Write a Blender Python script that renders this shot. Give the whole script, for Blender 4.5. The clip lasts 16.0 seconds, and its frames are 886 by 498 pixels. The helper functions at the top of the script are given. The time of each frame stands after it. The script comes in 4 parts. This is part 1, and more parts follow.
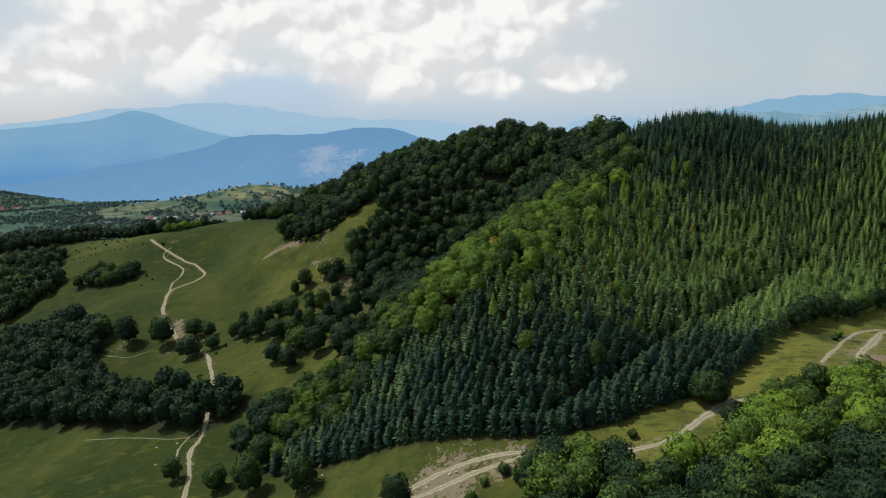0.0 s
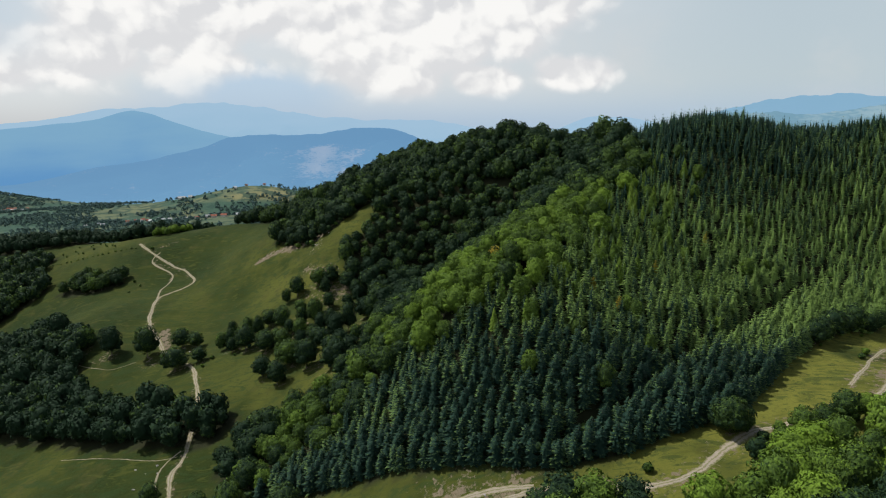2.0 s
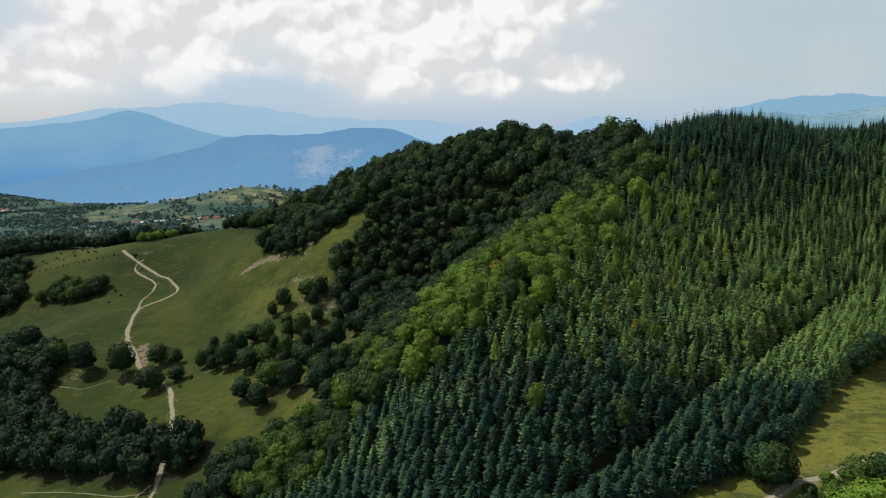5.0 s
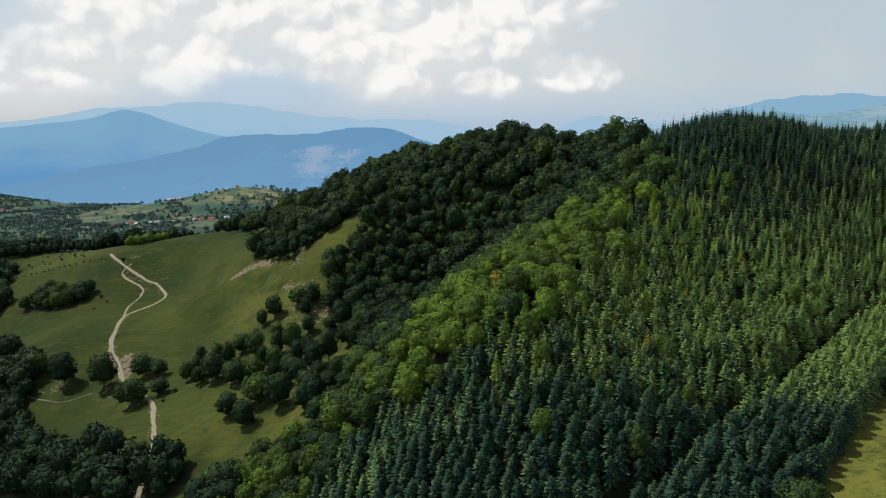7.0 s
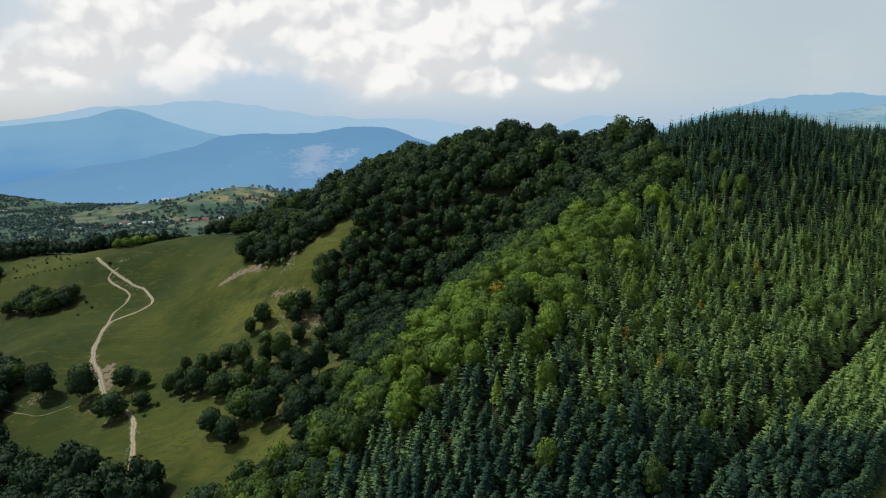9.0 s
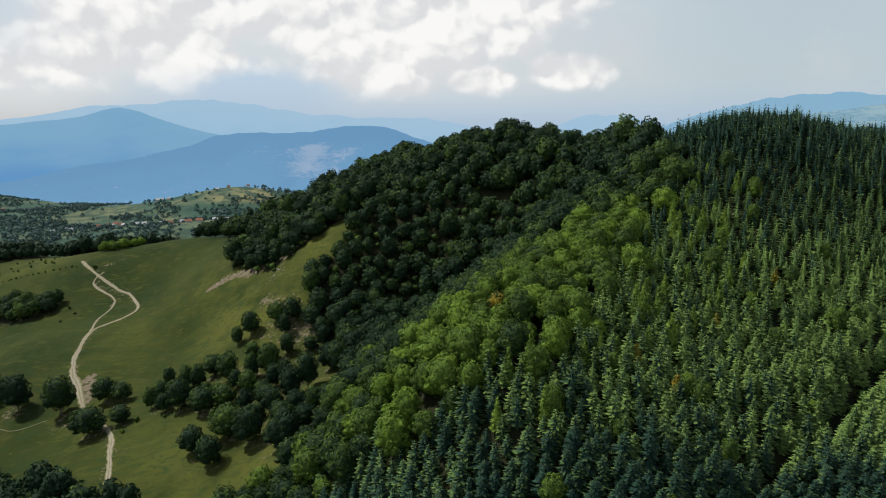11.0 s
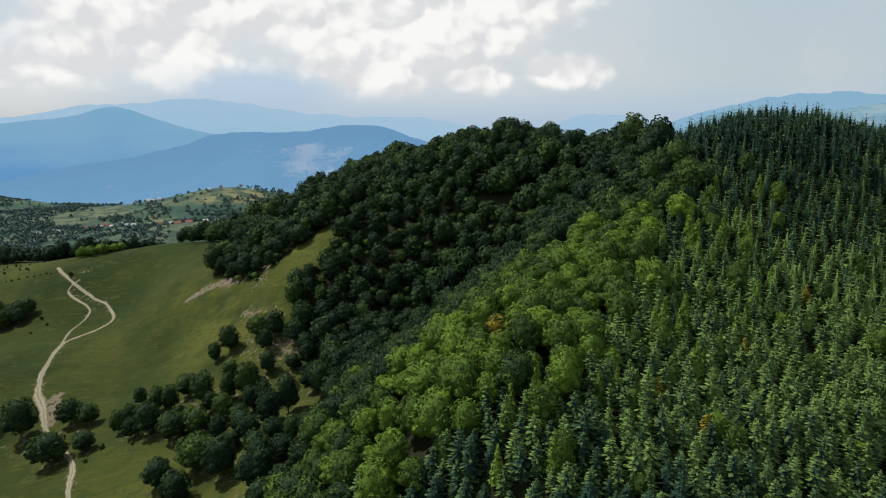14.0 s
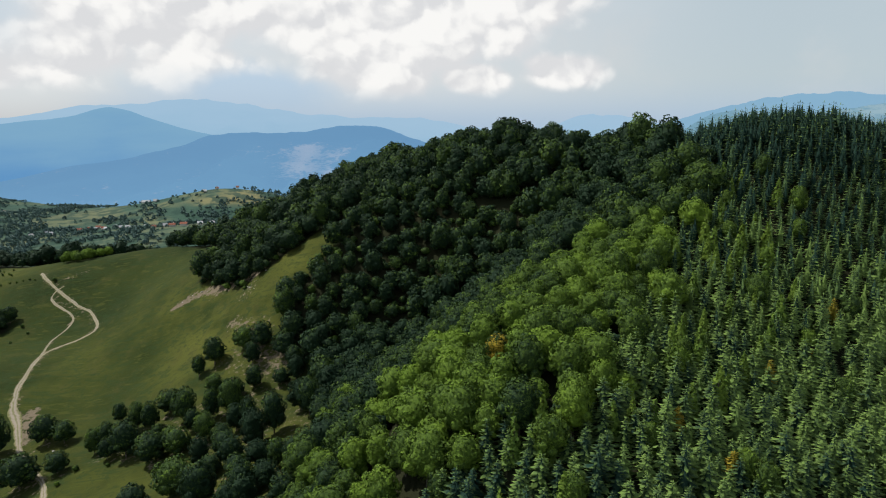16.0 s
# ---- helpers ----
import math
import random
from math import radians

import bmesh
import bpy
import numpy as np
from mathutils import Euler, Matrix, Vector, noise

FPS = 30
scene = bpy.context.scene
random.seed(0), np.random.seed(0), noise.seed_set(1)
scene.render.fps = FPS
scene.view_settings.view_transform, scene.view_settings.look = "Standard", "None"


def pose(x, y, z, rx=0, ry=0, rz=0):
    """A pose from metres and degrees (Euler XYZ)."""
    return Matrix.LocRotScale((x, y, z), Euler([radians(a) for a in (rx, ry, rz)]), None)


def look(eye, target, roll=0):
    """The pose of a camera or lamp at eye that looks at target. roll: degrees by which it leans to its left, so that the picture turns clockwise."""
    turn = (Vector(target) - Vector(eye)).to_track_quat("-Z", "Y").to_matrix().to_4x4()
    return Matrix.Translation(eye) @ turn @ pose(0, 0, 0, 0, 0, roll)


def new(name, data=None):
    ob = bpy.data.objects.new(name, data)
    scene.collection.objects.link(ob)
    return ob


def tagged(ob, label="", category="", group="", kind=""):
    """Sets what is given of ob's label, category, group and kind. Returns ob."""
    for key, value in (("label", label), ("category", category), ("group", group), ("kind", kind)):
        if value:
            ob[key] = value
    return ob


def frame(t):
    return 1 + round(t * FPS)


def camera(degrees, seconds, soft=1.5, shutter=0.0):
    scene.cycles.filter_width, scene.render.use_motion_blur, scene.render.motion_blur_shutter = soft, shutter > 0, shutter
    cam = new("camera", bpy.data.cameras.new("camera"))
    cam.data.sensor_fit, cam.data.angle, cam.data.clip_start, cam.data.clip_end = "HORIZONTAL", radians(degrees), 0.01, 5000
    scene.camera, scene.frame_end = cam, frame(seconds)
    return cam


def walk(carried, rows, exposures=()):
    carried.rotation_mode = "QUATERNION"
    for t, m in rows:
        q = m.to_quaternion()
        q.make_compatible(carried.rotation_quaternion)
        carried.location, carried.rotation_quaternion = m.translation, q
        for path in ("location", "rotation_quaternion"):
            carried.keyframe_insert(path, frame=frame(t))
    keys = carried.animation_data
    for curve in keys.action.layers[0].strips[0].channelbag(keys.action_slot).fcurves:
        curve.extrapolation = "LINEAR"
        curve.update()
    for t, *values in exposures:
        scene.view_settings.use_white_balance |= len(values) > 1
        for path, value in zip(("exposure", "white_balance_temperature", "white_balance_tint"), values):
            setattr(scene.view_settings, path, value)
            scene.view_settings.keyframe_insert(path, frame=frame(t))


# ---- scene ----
cam = camera(70, 16.0, soft=1.1)
PATH = [
    (0, look((0.00, 0.00, 130.00), (0.00, 98.35, 111.91), 0.00)),
    (1, look((0.35, 8.89, 130.51), (0.41, 107.24, 112.42), 0.01)),
    (2, look((0.71, 17.60, 130.95), (0.83, 115.96, 112.87), 0.02)),
    (3, look((1.07, 26.16, 131.33), (1.26, 124.52, 113.27), 0.04)),
    (4, look((1.44, 34.58, 131.67), (1.70, 132.94, 113.60), 0.05)),
    (5, look((1.82, 42.88, 131.95), (2.15, 141.23, 113.87), 0.07)),
    (6, look((2.21, 51.06, 132.19), (2.62, 149.40, 114.08), 0.08)),
    (7, look((2.61, 59.14, 132.39), (3.11, 157.47, 114.25), 0.10)),
    (8, look((3.02, 67.13, 132.56), (3.63, 165.46, 114.36), 0.11)),
    (9, look((3.45, 75.06, 132.70), (4.19, 173.37, 114.44), 0.13)),
    (10, look((3.89, 82.93, 132.82), (4.78, 181.23, 114.50), 0.14)),
    (11, look((4.36, 90.76, 132.92), (5.40, 189.05, 114.54), 0.16)),
    (12, look((4.83, 98.56, 133.01), (6.06, 196.84, 114.57), 0.17)),
    (13, look((5.33, 106.35, 133.09), (6.73, 204.62, 114.62), 0.18)),
    (14, look((5.86, 114.13, 133.16), (7.41, 212.40, 114.68), 0.18)),
    (15, look((6.40, 121.94, 133.24), (8.06, 220.21, 114.78), 0.17)),
    (16, look((6.97, 129.77, 133.33), (8.66, 228.05, 114.92), 0.16)),
]
walk(cam, PATH)

# ---- world, sun ----
SUN_AZIMUTH, SUN_HEIGHT = -70.0, 55.0      # degrees: azimuth from +y towards +x
SUN_WAY = Vector((math.sin(radians(SUN_AZIMUTH)) * math.cos(radians(SUN_HEIGHT)),
                  math.cos(radians(SUN_AZIMUTH)) * math.cos(radians(SUN_HEIGHT)), math.sin(radians(SUN_HEIGHT))))


class Net:
    """A short way to write node trees."""

    def __init__(self, tree):
        self.tree = tree
        tree.nodes.clear()

    def put(self, kind, values=None, operation="", data_type="", interpolation="", attribute=""):
        node = self.tree.nodes.new(kind)
        if operation:
            node.operation = operation
        if data_type:
            node.data_type = data_type
        if interpolation:
            node.interpolation_type = interpolation
        if attribute:
            node.attribute_name = attribute
        for key, value in (values or {}).items():
            if isinstance(value, bpy.types.NodeSocket):
                self.tree.links.new(value, node.inputs[key])
            else:
                node.inputs[key].default_value = value
        return node

    def math(self, op, a, b=0.0, c=0.0):
        return self.put("ShaderNodeMath", {0: a, 1: b, 2: c}, operation=op).outputs[0]

    def mix(self, fac, a, b):
        node = self.put("ShaderNodeMix", {0: fac, 6: a, 7: b}, data_type="RGBA")
        return node.outputs[2]

    def step(self, x, low, high):
        node = self.put("ShaderNodeMapRange", {0: x, 1: low, 2: high}, interpolation="SMOOTHSTEP")
        return node.outputs[0]

    def noise(self, vector, scale, detail=4.0, rough=0.55, distortion=0.0):
        node = self.put("ShaderNodeTexNoise", {"Vector": vector, "Scale": scale, "Detail": detail, "Roughness": rough,
                                              "Distortion": distortion})
        return node.outputs[0]


def rgb(r, g, b):
    return (r, g, b, 1.0)


def make_sky():
    world = bpy.data.worlds.new("sky")
    scene.world = world
    world.use_nodes = True
    n = Net(world.node_tree)
    way = n.put("ShaderNodeTexCoord").outputs["Generated"]
    xyz = n.put("ShaderNodeSeparateXYZ", {0: way})
    x, y, z = xyz.outputs
    u = n.math("ARCTAN2", x, y)
    v = n.math("ARCSINE", z)
    sky = n.put("ShaderNodeTexSky")
    sky.sky_type, sky.sun_disc, sky.sun_elevation, sky.sun_rotation = "NISHITA", False, radians(SUN_HEIGHT), radians(SUN_AZIMUTH)
    sky.altitude, sky.air_density, sky.dust_density = 900.0, 1.2, 3.0
    plane = n.put("ShaderNodeCombineXYZ", {0: u, 1: n.math("MULTIPLY", v, 1.15), 2: 0.7}).outputs[0]
    shake = n.put("ShaderNodeTexNoise", {"Vector": plane, "Scale": 9.0, "Detail": 6.0, "Roughness": 0.6}).outputs["Color"]
    shake = n.put("ShaderNodeVectorMath", {0: shake, 1: (0.5, 0.5, 0.5)}, operation="SUBTRACT").outputs[0]
    shake = n.put("ShaderNodeVectorMath", {0: shake, 1: (0.07, 0.07, 0.0)}, operation="MULTIPLY").outputs[0]
    plane = n.put("ShaderNodeVectorMath", {0: plane, 1: shake}).outputs[0]

    def puffs(where):
        """Heaped rounded billows at three sizes, about 0.5 in the mean."""
        total = n.math("MULTIPLY", n.noise(where, 5.0, 8.0, 0.55), 0.55)
        for scale, share in ((9.0, 0.28), (19.0, 0.17), (40.0, 0.10)):
            cell = n.put("ShaderNodeTexVoronoi", {"Vector": where, "Scale": scale})
            cell.feature = "SMOOTH_F1"
            cell.inputs["Smoothness"].default_value = 0.15
            total = n.math("ADD", total, n.math("MULTIPLY", n.math("SUBTRACT", 0.95, cell.outputs["Distance"]), share))
        return n.math("SUBTRACT", total, 0.04)

    billow = puffs(plane)
    lit = puffs(n.put("ShaderNodeVectorMath", {0: plane, 1: (-0.012, 0.016, 0.0)}).outputs[0])
    bank = n.noise(plane, 2.3, 5.0, 0.55, 0.4)
    # cumulus heads: azimuth, height, half width, half height (radians), brightness
    heads = None
    for pu, pv, ru, rv, k in ((-0.41, 0.145, 0.12, 0.060, 1.0), (-0.52, 0.10, 0.14, 0.040, 0.9), (-0.27, 0.185, 0.10, 0.055, 1.0), (-0.14, 0.165, 0.13, 0.055, 1.0),
                              (-0.03, 0.155, 0.15, 0.065, 1.0), (0.11, 0.195, 0.15, 0.045, 0.95), (-0.085, 0.09, 0.09, 0.045, 0.95), (0.065, 0.078, 0.052, 0.022, 1.0),
                              (0.20, 0.087, 0.062, 0.024, 1.0), (-0.64, 0.075, 0.12, 0.035, 0.8), (-0.37, 0.09, 0.10, 0.035, 0.85),
                              (-0.2, 0.30, 0.5, 0.10, 0.9), (0.6, 0.36, 0.5, 0.09, 0.7), (-1.3, 0.3, 0.5, 0.2, 0.9), (1.6, 0.4, 0.6, 0.2, 0.8), (2.6, 0.35, 0.5, 0.2, 0.8), (-2.4, 0.4, 0.5, 0.2, 0.9)):
        a = n.math("DIVIDE", n.math("SUBTRACT", u, pu), ru)
        e = n.math("DIVIDE", n.math("SUBTRACT", v, pv), rv)
        d = n.math("SQRT", n.math("ADD", n.math("MULTIPLY", a, a), n.math("MULTIPLY", e, e)))
        near = n.math("MULTIPLY", n.math("SUBTRACT", 1.25, d), k)
        heads = near if heads is None else n.math("SMOOTH_MAX", heads, near, 0.25)
    heads = n.math("ADD", heads, n.math("MULTIPLY", n.math("SUBTRACT", billow, 0.5), 2.2))
    # a gap of blue under the clouds, over the far range
    a = n.math("DIVIDE", n.math("ADD", u, 0.27), 0.15)
    e = n.math("DIVIDE", n.math("SUBTRACT", v, 0.055), 0.045)
    gap = n.math("ADD", n.math("SQRT", n.math("ADD", n.math("MULTIPLY", a, a), n.math("MULTIPLY", e, e))), n.math("MULTIPLY", n.math("SUBTRACT", billow, 0.5), 1.1))
    gap = n.step(gap, 1.15, 0.35)
    cover = n.math("MULTIPLY", n.math("MULTIPLY", n.step(heads, -0.12, 0.42), n.step(v, 0.035, 0.07)), n.math("SUBTRACT", 1.0, gap))
    relief = n.math("MULTIPLY", n.math("SUBTRACT", billow, lit), 7.5)
    bright = n.step(n.math("ADD", relief, n.math("MULTIPLY", heads, 0.5)), -0.3, 0.9)
    cloud = n.mix(bright, rgb(7.2, 7.25, 7.4), rgb(9.6, 9.5, 9.3))
    # thin grey veil between the heads, bluer and hazier towards the horizon and the right
    veil = n.mix(n.step(u, 0.0, 0.5), rgb(6.9, 7.3, 7.6), rgb(5.2, 6.1, 6.6))
    veil = n.mix(n.math("MULTIPLY", n.math("MULTIPLY", n.step(bank, 0.42, 0.66), n.step(u, 0.45, 0.1)), n.step(v, 0.03, 0.09)), veil, rgb(7.2, 7.6, 7.9))
    veil = n.mix(n.math("MULTIPLY", n.step(n.noise(plane, 4.0, 6.0, 0.6), 0.48, 0.72), 0.55), veil, rgb(6.6, 6.8, 6.9))
    veil = n.mix(n.math("MULTIPLY", gap, 0.8), veil, rgb(4.5, 6.1, 7.9))
    low = n.mix(n.step(u, -0.42, -0.56), rgb(4.3, 5.7, 7.3), rgb(5.9, 6.2, 6.5))
    veil = n.mix(n.step(v, 0.0, n.math("ADD", 0.085, n.math("MULTIPLY", n.step(u, -0.42, -0.56), -0.035))), low, veil)
    pale = n.mix(n.math("MULTIPLY", n.step(v, 1.0, 0.35), 0.88), sky.outputs[0], veil)
    # the clouds thin out to the left, higher up
    thin = n.math("MULTIPLY", n.math("MULTIPLY", n.step(u, -0.50, -0.62), n.step(v, 0.07, 0.12)), 0.75)
    cover = n.math("MULTIPLY", cover, n.math("SUBTRACT", 1.0, thin))
    pale = n.mix(thin, pale, rgb(5.3, 6.3, 7.2))
    both = n.mix(n.math("MULTIPLY", cover, 0.95), pale, cloud)
    below = n.mix(n.step(v, -0.06, 0.0), rgb(0.8, 1.0, 0.9), both)
    back = n.put("ShaderNodeBackground", {"Color": below, "Strength": 0.1})
    n.put("ShaderNodeOutputWorld", {"Surface": back.outputs[0]})


make_sky()
sun_data = bpy.data.lights.new("sun", "SUN")
sun_data.energy, sun_data.angle, sun_data.color = 4.8, radians(0.6), (1.0, 0.96, 0.89)
sun = new("sun", sun_data)
sun.matrix_world = SUN_WAY.to_track_quat("Z", "Y").to_matrix().to_4x4()

# ---- land ----
# landforms: place x, y, radius, height in metres
FOREGROUND = [
    (174, -212, 210, 88.3),
    (-406, -130, 196, 27),
    (338, 115, 312, 38.5),
    (-22, 121, 112, 21.3),
    (657, 175, 403, 79.1),
    (114, 181, 83, 16.4),
    (16, 248, 47, 81.9),
    (13, 250, 60, -68.8),
]
HILL = [
    (-666, 340, 263, 5.4),
    (42, 347, 77, 100.6),
    (243, 348, 71, -65.8),
    (-126, 360, 73, 48.3),
    (174, 397, 62, 75.5),
    (-452, 400, 124, 39),
    (283, 412, 102, 54.4),
    (-3, 416, 53, -88.3),
    (-42, 431, 44, 92.3),
    (-229, 434, 66, 86),
    (38, 462, 48, 91.4),
    (-218, 474, 119, -75.4),
    (-122, 489, 48, 65.4),
    (425, 517, 173, 101.8),
]
BEHIND = [
    (-31, 551, 60, 94.9),
    (-272, 561, 67, 79.6),
    (-175, 576, 54, 63),
    (-59, 586, 110, 7.4),
    (111, 596, 90, 74.3),
    (-399, 682, 93, 77.5),
    (-105, 691, 105, 48.6),
    (279, 804, 120, 45.9),
    (500, 849, 250, 1.2),
    (-138, 855, 146, 12.8),
    (-475, 873, 288, 9.5),
    (-3, 999, 260, -8.8),
]

FAR = [(-430, 1560, 130, 60), (-700, 1600, 230, 32), (-350, 1080, 110, 34), (-1780, 2350, 190, 60), (-1000, 1500, 200, 12),
       (300, 1800, 500, 40), (1500, 2200, 600, 120), (-95, 555, 45, 11), (-400, 725, 62, -26), (300, 460, 80, 9), (205, 432, 45, 3)]


def land(x, y):
    """Height of the ground."""
    x, y = np.asarray(x, float), np.asarray(y, float)
    z = -55.0 - 0.07 * np.maximum(0, y - 1150) + 0 * x
    for cx, cy, r, h in FOREGROUND + HILL + BEHIND + FAR:
        z = z + h * np.exp(-((x - cx) ** 2 + (y - cy) ** 2) / (2.0 * r * r))
    near = np.exp(-(x ** 2 + (y - 300) ** 2) / 700.0 ** 2)
    z = z + near * (0.5 * np.sin(x / 13.0 + 1.3 * np.sin(y / 21.0)) * np.sin(y / 17.0 + 0.7) + 0.25 * np.sin(x / 5.1 + y / 7.3) * np.sin(y / 4.7 - x / 9.0))
    return z - 5.5 * np.exp(-(from_line(GULLY, x, y) / 4.5) ** 2)


def inside(poly, x, y):
    """Which points lie in a plan polygon."""
    x, y = np.asarray(x, float), np.asarray(y, float)
    hit = np.zeros(x.shape, bool)
    for (x0, y0), (x1, y1) in zip(poly, poly[1:] + poly[:1]):
        if y0 == y1:
            continue
        hit ^= ((y0 > y) != (y1 > y)) & (x < (x1 - x0) * (y - y0) / (y1 - y0) + x0)
    return hit


def from_line(line, x, y):
    """Distance of points from a plan polyline."""
    best = np.full(np.shape(x), 1e9)
    for (x0, y0), (x1, y1) in zip(line, line[1:]):
        dx, dy = x1 - x0, y1 - y0
        t = np.clip(((x - x0) * dx + (y - y0) * dy) / (dx * dx + dy * dy), 0, 1)
        best = np.minimum(best, np.hypot(x - x0 - t * dx, y - y0 - t * dy))
    return best


HILL_WOOD = [(-65, 223), (-37, 209), (-12, 199), (12, 190), (30, 182), (53, 182), (78, 191), (94, 198), (107, 211), (120, 224),
             (136, 239), (152, 252), (174, 264), (206, 292), (260, 300), (420, 290), (520, 360), (480, 520), (300, 560), (150, 600), (30, 620),
             (-60, 590), (-150, 615), (-190, 598), (-168, 575), (-140, 545), (-115, 506), (-122, 472), (-112, 461), (-88, 438), (-68, 442), (-52, 456), (-38, 470),
             (-24, 462), (-44, 432), (-60, 412), (-61, 394), (-48, 382), (-37, 365), (-34, 340), (-28, 304), (-38, 282), (-58, 272), (-80, 268), (-92, 252)]
SPRUCE_SIDE = [(-66, 205), (-60, 226), (-42, 238), (-22, 242), (-8, 245), (6, 242), (22, 243), (34, 250), (47, 268), (60, 292), (76, 314),
               (94, 335), (104, 362), (109, 390), (114, 440), (125, 500), (200, 560), (560, 560), (560, 150), (-66, 150)]
GULLY = [(36, 190), (60, 205), (72, 216), (87, 229), (116, 252), (146, 278), (179, 309)]
NEAR_WOOD = [(20, 150), (30, 158), (36, 150), (45, 147), (75, 153), (88, 164), (104, 168), (125, 177), (150, 187), (190, 203), (190, 140),
             (100, 100), (40, 105), (18, 135)]
LEFT_WOOD = [(-250, 330), (-194, 307), (-153, 285), (-117, 272), (-98, 268), (-90, 285), (-130, 303), (-165, 320), (-193, 338),
             (-207, 360), (-215, 376), (-222, 398), (-250, 420), (-330, 440), (-420, 420), (-420, 330)]
FAR_LEFT_WOOD = [(-324, 525), (-350, 560), (-350, 588), (-430, 592), (-520, 560), (-480, 480), (-360, 480)]
CREST_WOOD = [(-371, 622), (-333, 634), (-285, 600), (-262, 588), (-240, 600), (-215, 622), (-185, 625), (-160, 635), (-190, 650), (-300, 652),
              (-450, 662), (-520, 640), (-430, 615)]
CLUMP_WOOD = [(-312, 512), (-296, 503), (-262, 492), (-248, 496), (-252, 508), (-285, 518)]
SCATTER = [(-125, 350), (-75, 335), (-60, 290), (-40, 290), (-30, 310), (-36, 360), (-56, 388), (-70, 410), (-85, 395), (-80, 375), (-105, 375)]
MAIN_ROAD = [(-98, 215), (-104, 238), (-110, 256), (-109, 267), (-116, 300), (-126, 325), (-136, 344), (-161, 371), (-173, 388),
             (-187, 408), (-196, 430), (-203, 462), (-190, 472), (-186, 483), (-203, 508), (-227, 526), (-253, 549), (-262, 560)]
BRANCH_ROAD = [(-203, 456), (-210, 478), (-210, 492), (-212, 505), (-224, 516), (-236, 525), (-238, 532), (-235, 538)]
LOW_ROAD = [(-60, 186), (-35, 180), (-7, 175), (11, 177), (27, 176), (45, 171), (59, 168), (69, 172), (80, 180), (90, 186), (97, 187),
            (124, 194), (132, 198), (141, 206), (154, 221), (170, 238), (184, 251), (230, 270)]
WASH = [(-14, 178), (-2, 181), (12, 182), (26, 178)]
SIDE_ROAD = [(130, 207), (138, 215), (145, 222), (157, 235), (168, 245), (180, 252), (190, 256)]
FOOT_PATH = [(-176, 289), (-150, 279), (-124, 268), (-112, 266)]
HIGH_PATH = [(-214, 373), (-200, 367), (-189, 363), (-176, 366)]
SPUR_PATH = [(-108, 236), (-112, 245), (-116, 254), (-117, 262), (-112, 270)]
# washed-out scars: line, half width, amount
SCARS = (([(-131, 459), (-122, 461), (-111, 458), (-96, 449), (-82, 443)], 3.6, 0.8), ([(-86, 416), (-78, 408), (-72, 398), (-66, 386)], 5.0, 0.62),
         ([(-164, 379), (-170, 392), (-174, 402)], 4.0, 0.75), ([(-78, 352), (-64, 338), (-52, 326), (-40, 318)], 4.0, 0.5),
         ([(-56, 412), (-38, 406)], 3.5, 0.6), ([(-240, 545), (-226, 552)], 4.0, 0.5))
ROADS = (MAIN_ROAD, BRANCH_ROAD, LOW_ROAD, SIDE_ROAD)


# single trees on the pasture: x, y, size
PASTURE_TREES = ((-218, 388, 1.3), (-196, 377, 1.2), (-171, 369, 1.2), (-145, 345, 1.2), (-153, 375, 1.0), (-144, 373, 0.8), (-133, 349, 0.75), (-123, 357, 0.55),
                 (-124, 380, 0.5), (-111, 368, 0.6), (-104, 364, 0.6), (-100, 373, 0.85), (-90, 363, 0.85), (-107, 349, 1.0), (-94, 341, 1.0), (-118, 357, 0.6),
                 (-88, 313, 0.9), (-78, 303, 0.85), (-76, 317, 1.15), (-65, 308, 1.0), (-85, 342, 0.85), (-76, 346, 0.7), (-65, 347, 0.6), (-88, 394, 0.8),
                 (-94, 391, 0.5), (-82, 375, 0.65), (-72, 368, 0.75), (-75, 395, 0.85), (-65, 372, 0.6), (-69, 385, 0.6), (-65, 333, 0.75), (-50, 320, 0.75),
                 (-43, 303, 0.75), (-35, 308, 0.65), (-60, 346, 0.55), (-78, 359, 0.6), (-84, 355, 0.55), (-55, 315, 0.7), (-41, 311, 0.6),
                 (-110, 236, 0.7), (-88, 224, 0.8), (-72, 214, 1.0), (-50, 203, 1.05), (-14, 170, 0.8), (-72, 266, 0.9), (-58, 262, 1.0))


# ---- materials ----
def material(name):
    m = bpy.data.materials.new(name)
    m.use_nodes = True
    return m, Net(m.node_tree)


def surface(n, color, rough=0.9, bump=None, strength=0.3, distance=0.2, extra=None):
    values = {"Base Color": color, "Roughness": rough, "Specular IOR Level": 0.06}
    if bump is not None:
        values["Normal"] = n.put("ShaderNodeBump", {"Height": bump, "Strength": strength, "Distance": distance}).outputs[0]
    s = n.put("ShaderNodeBsdfPrincipled", values).outputs[0]
    n.put("ShaderNodeOutputMaterial", {"Surface": s})
    return s


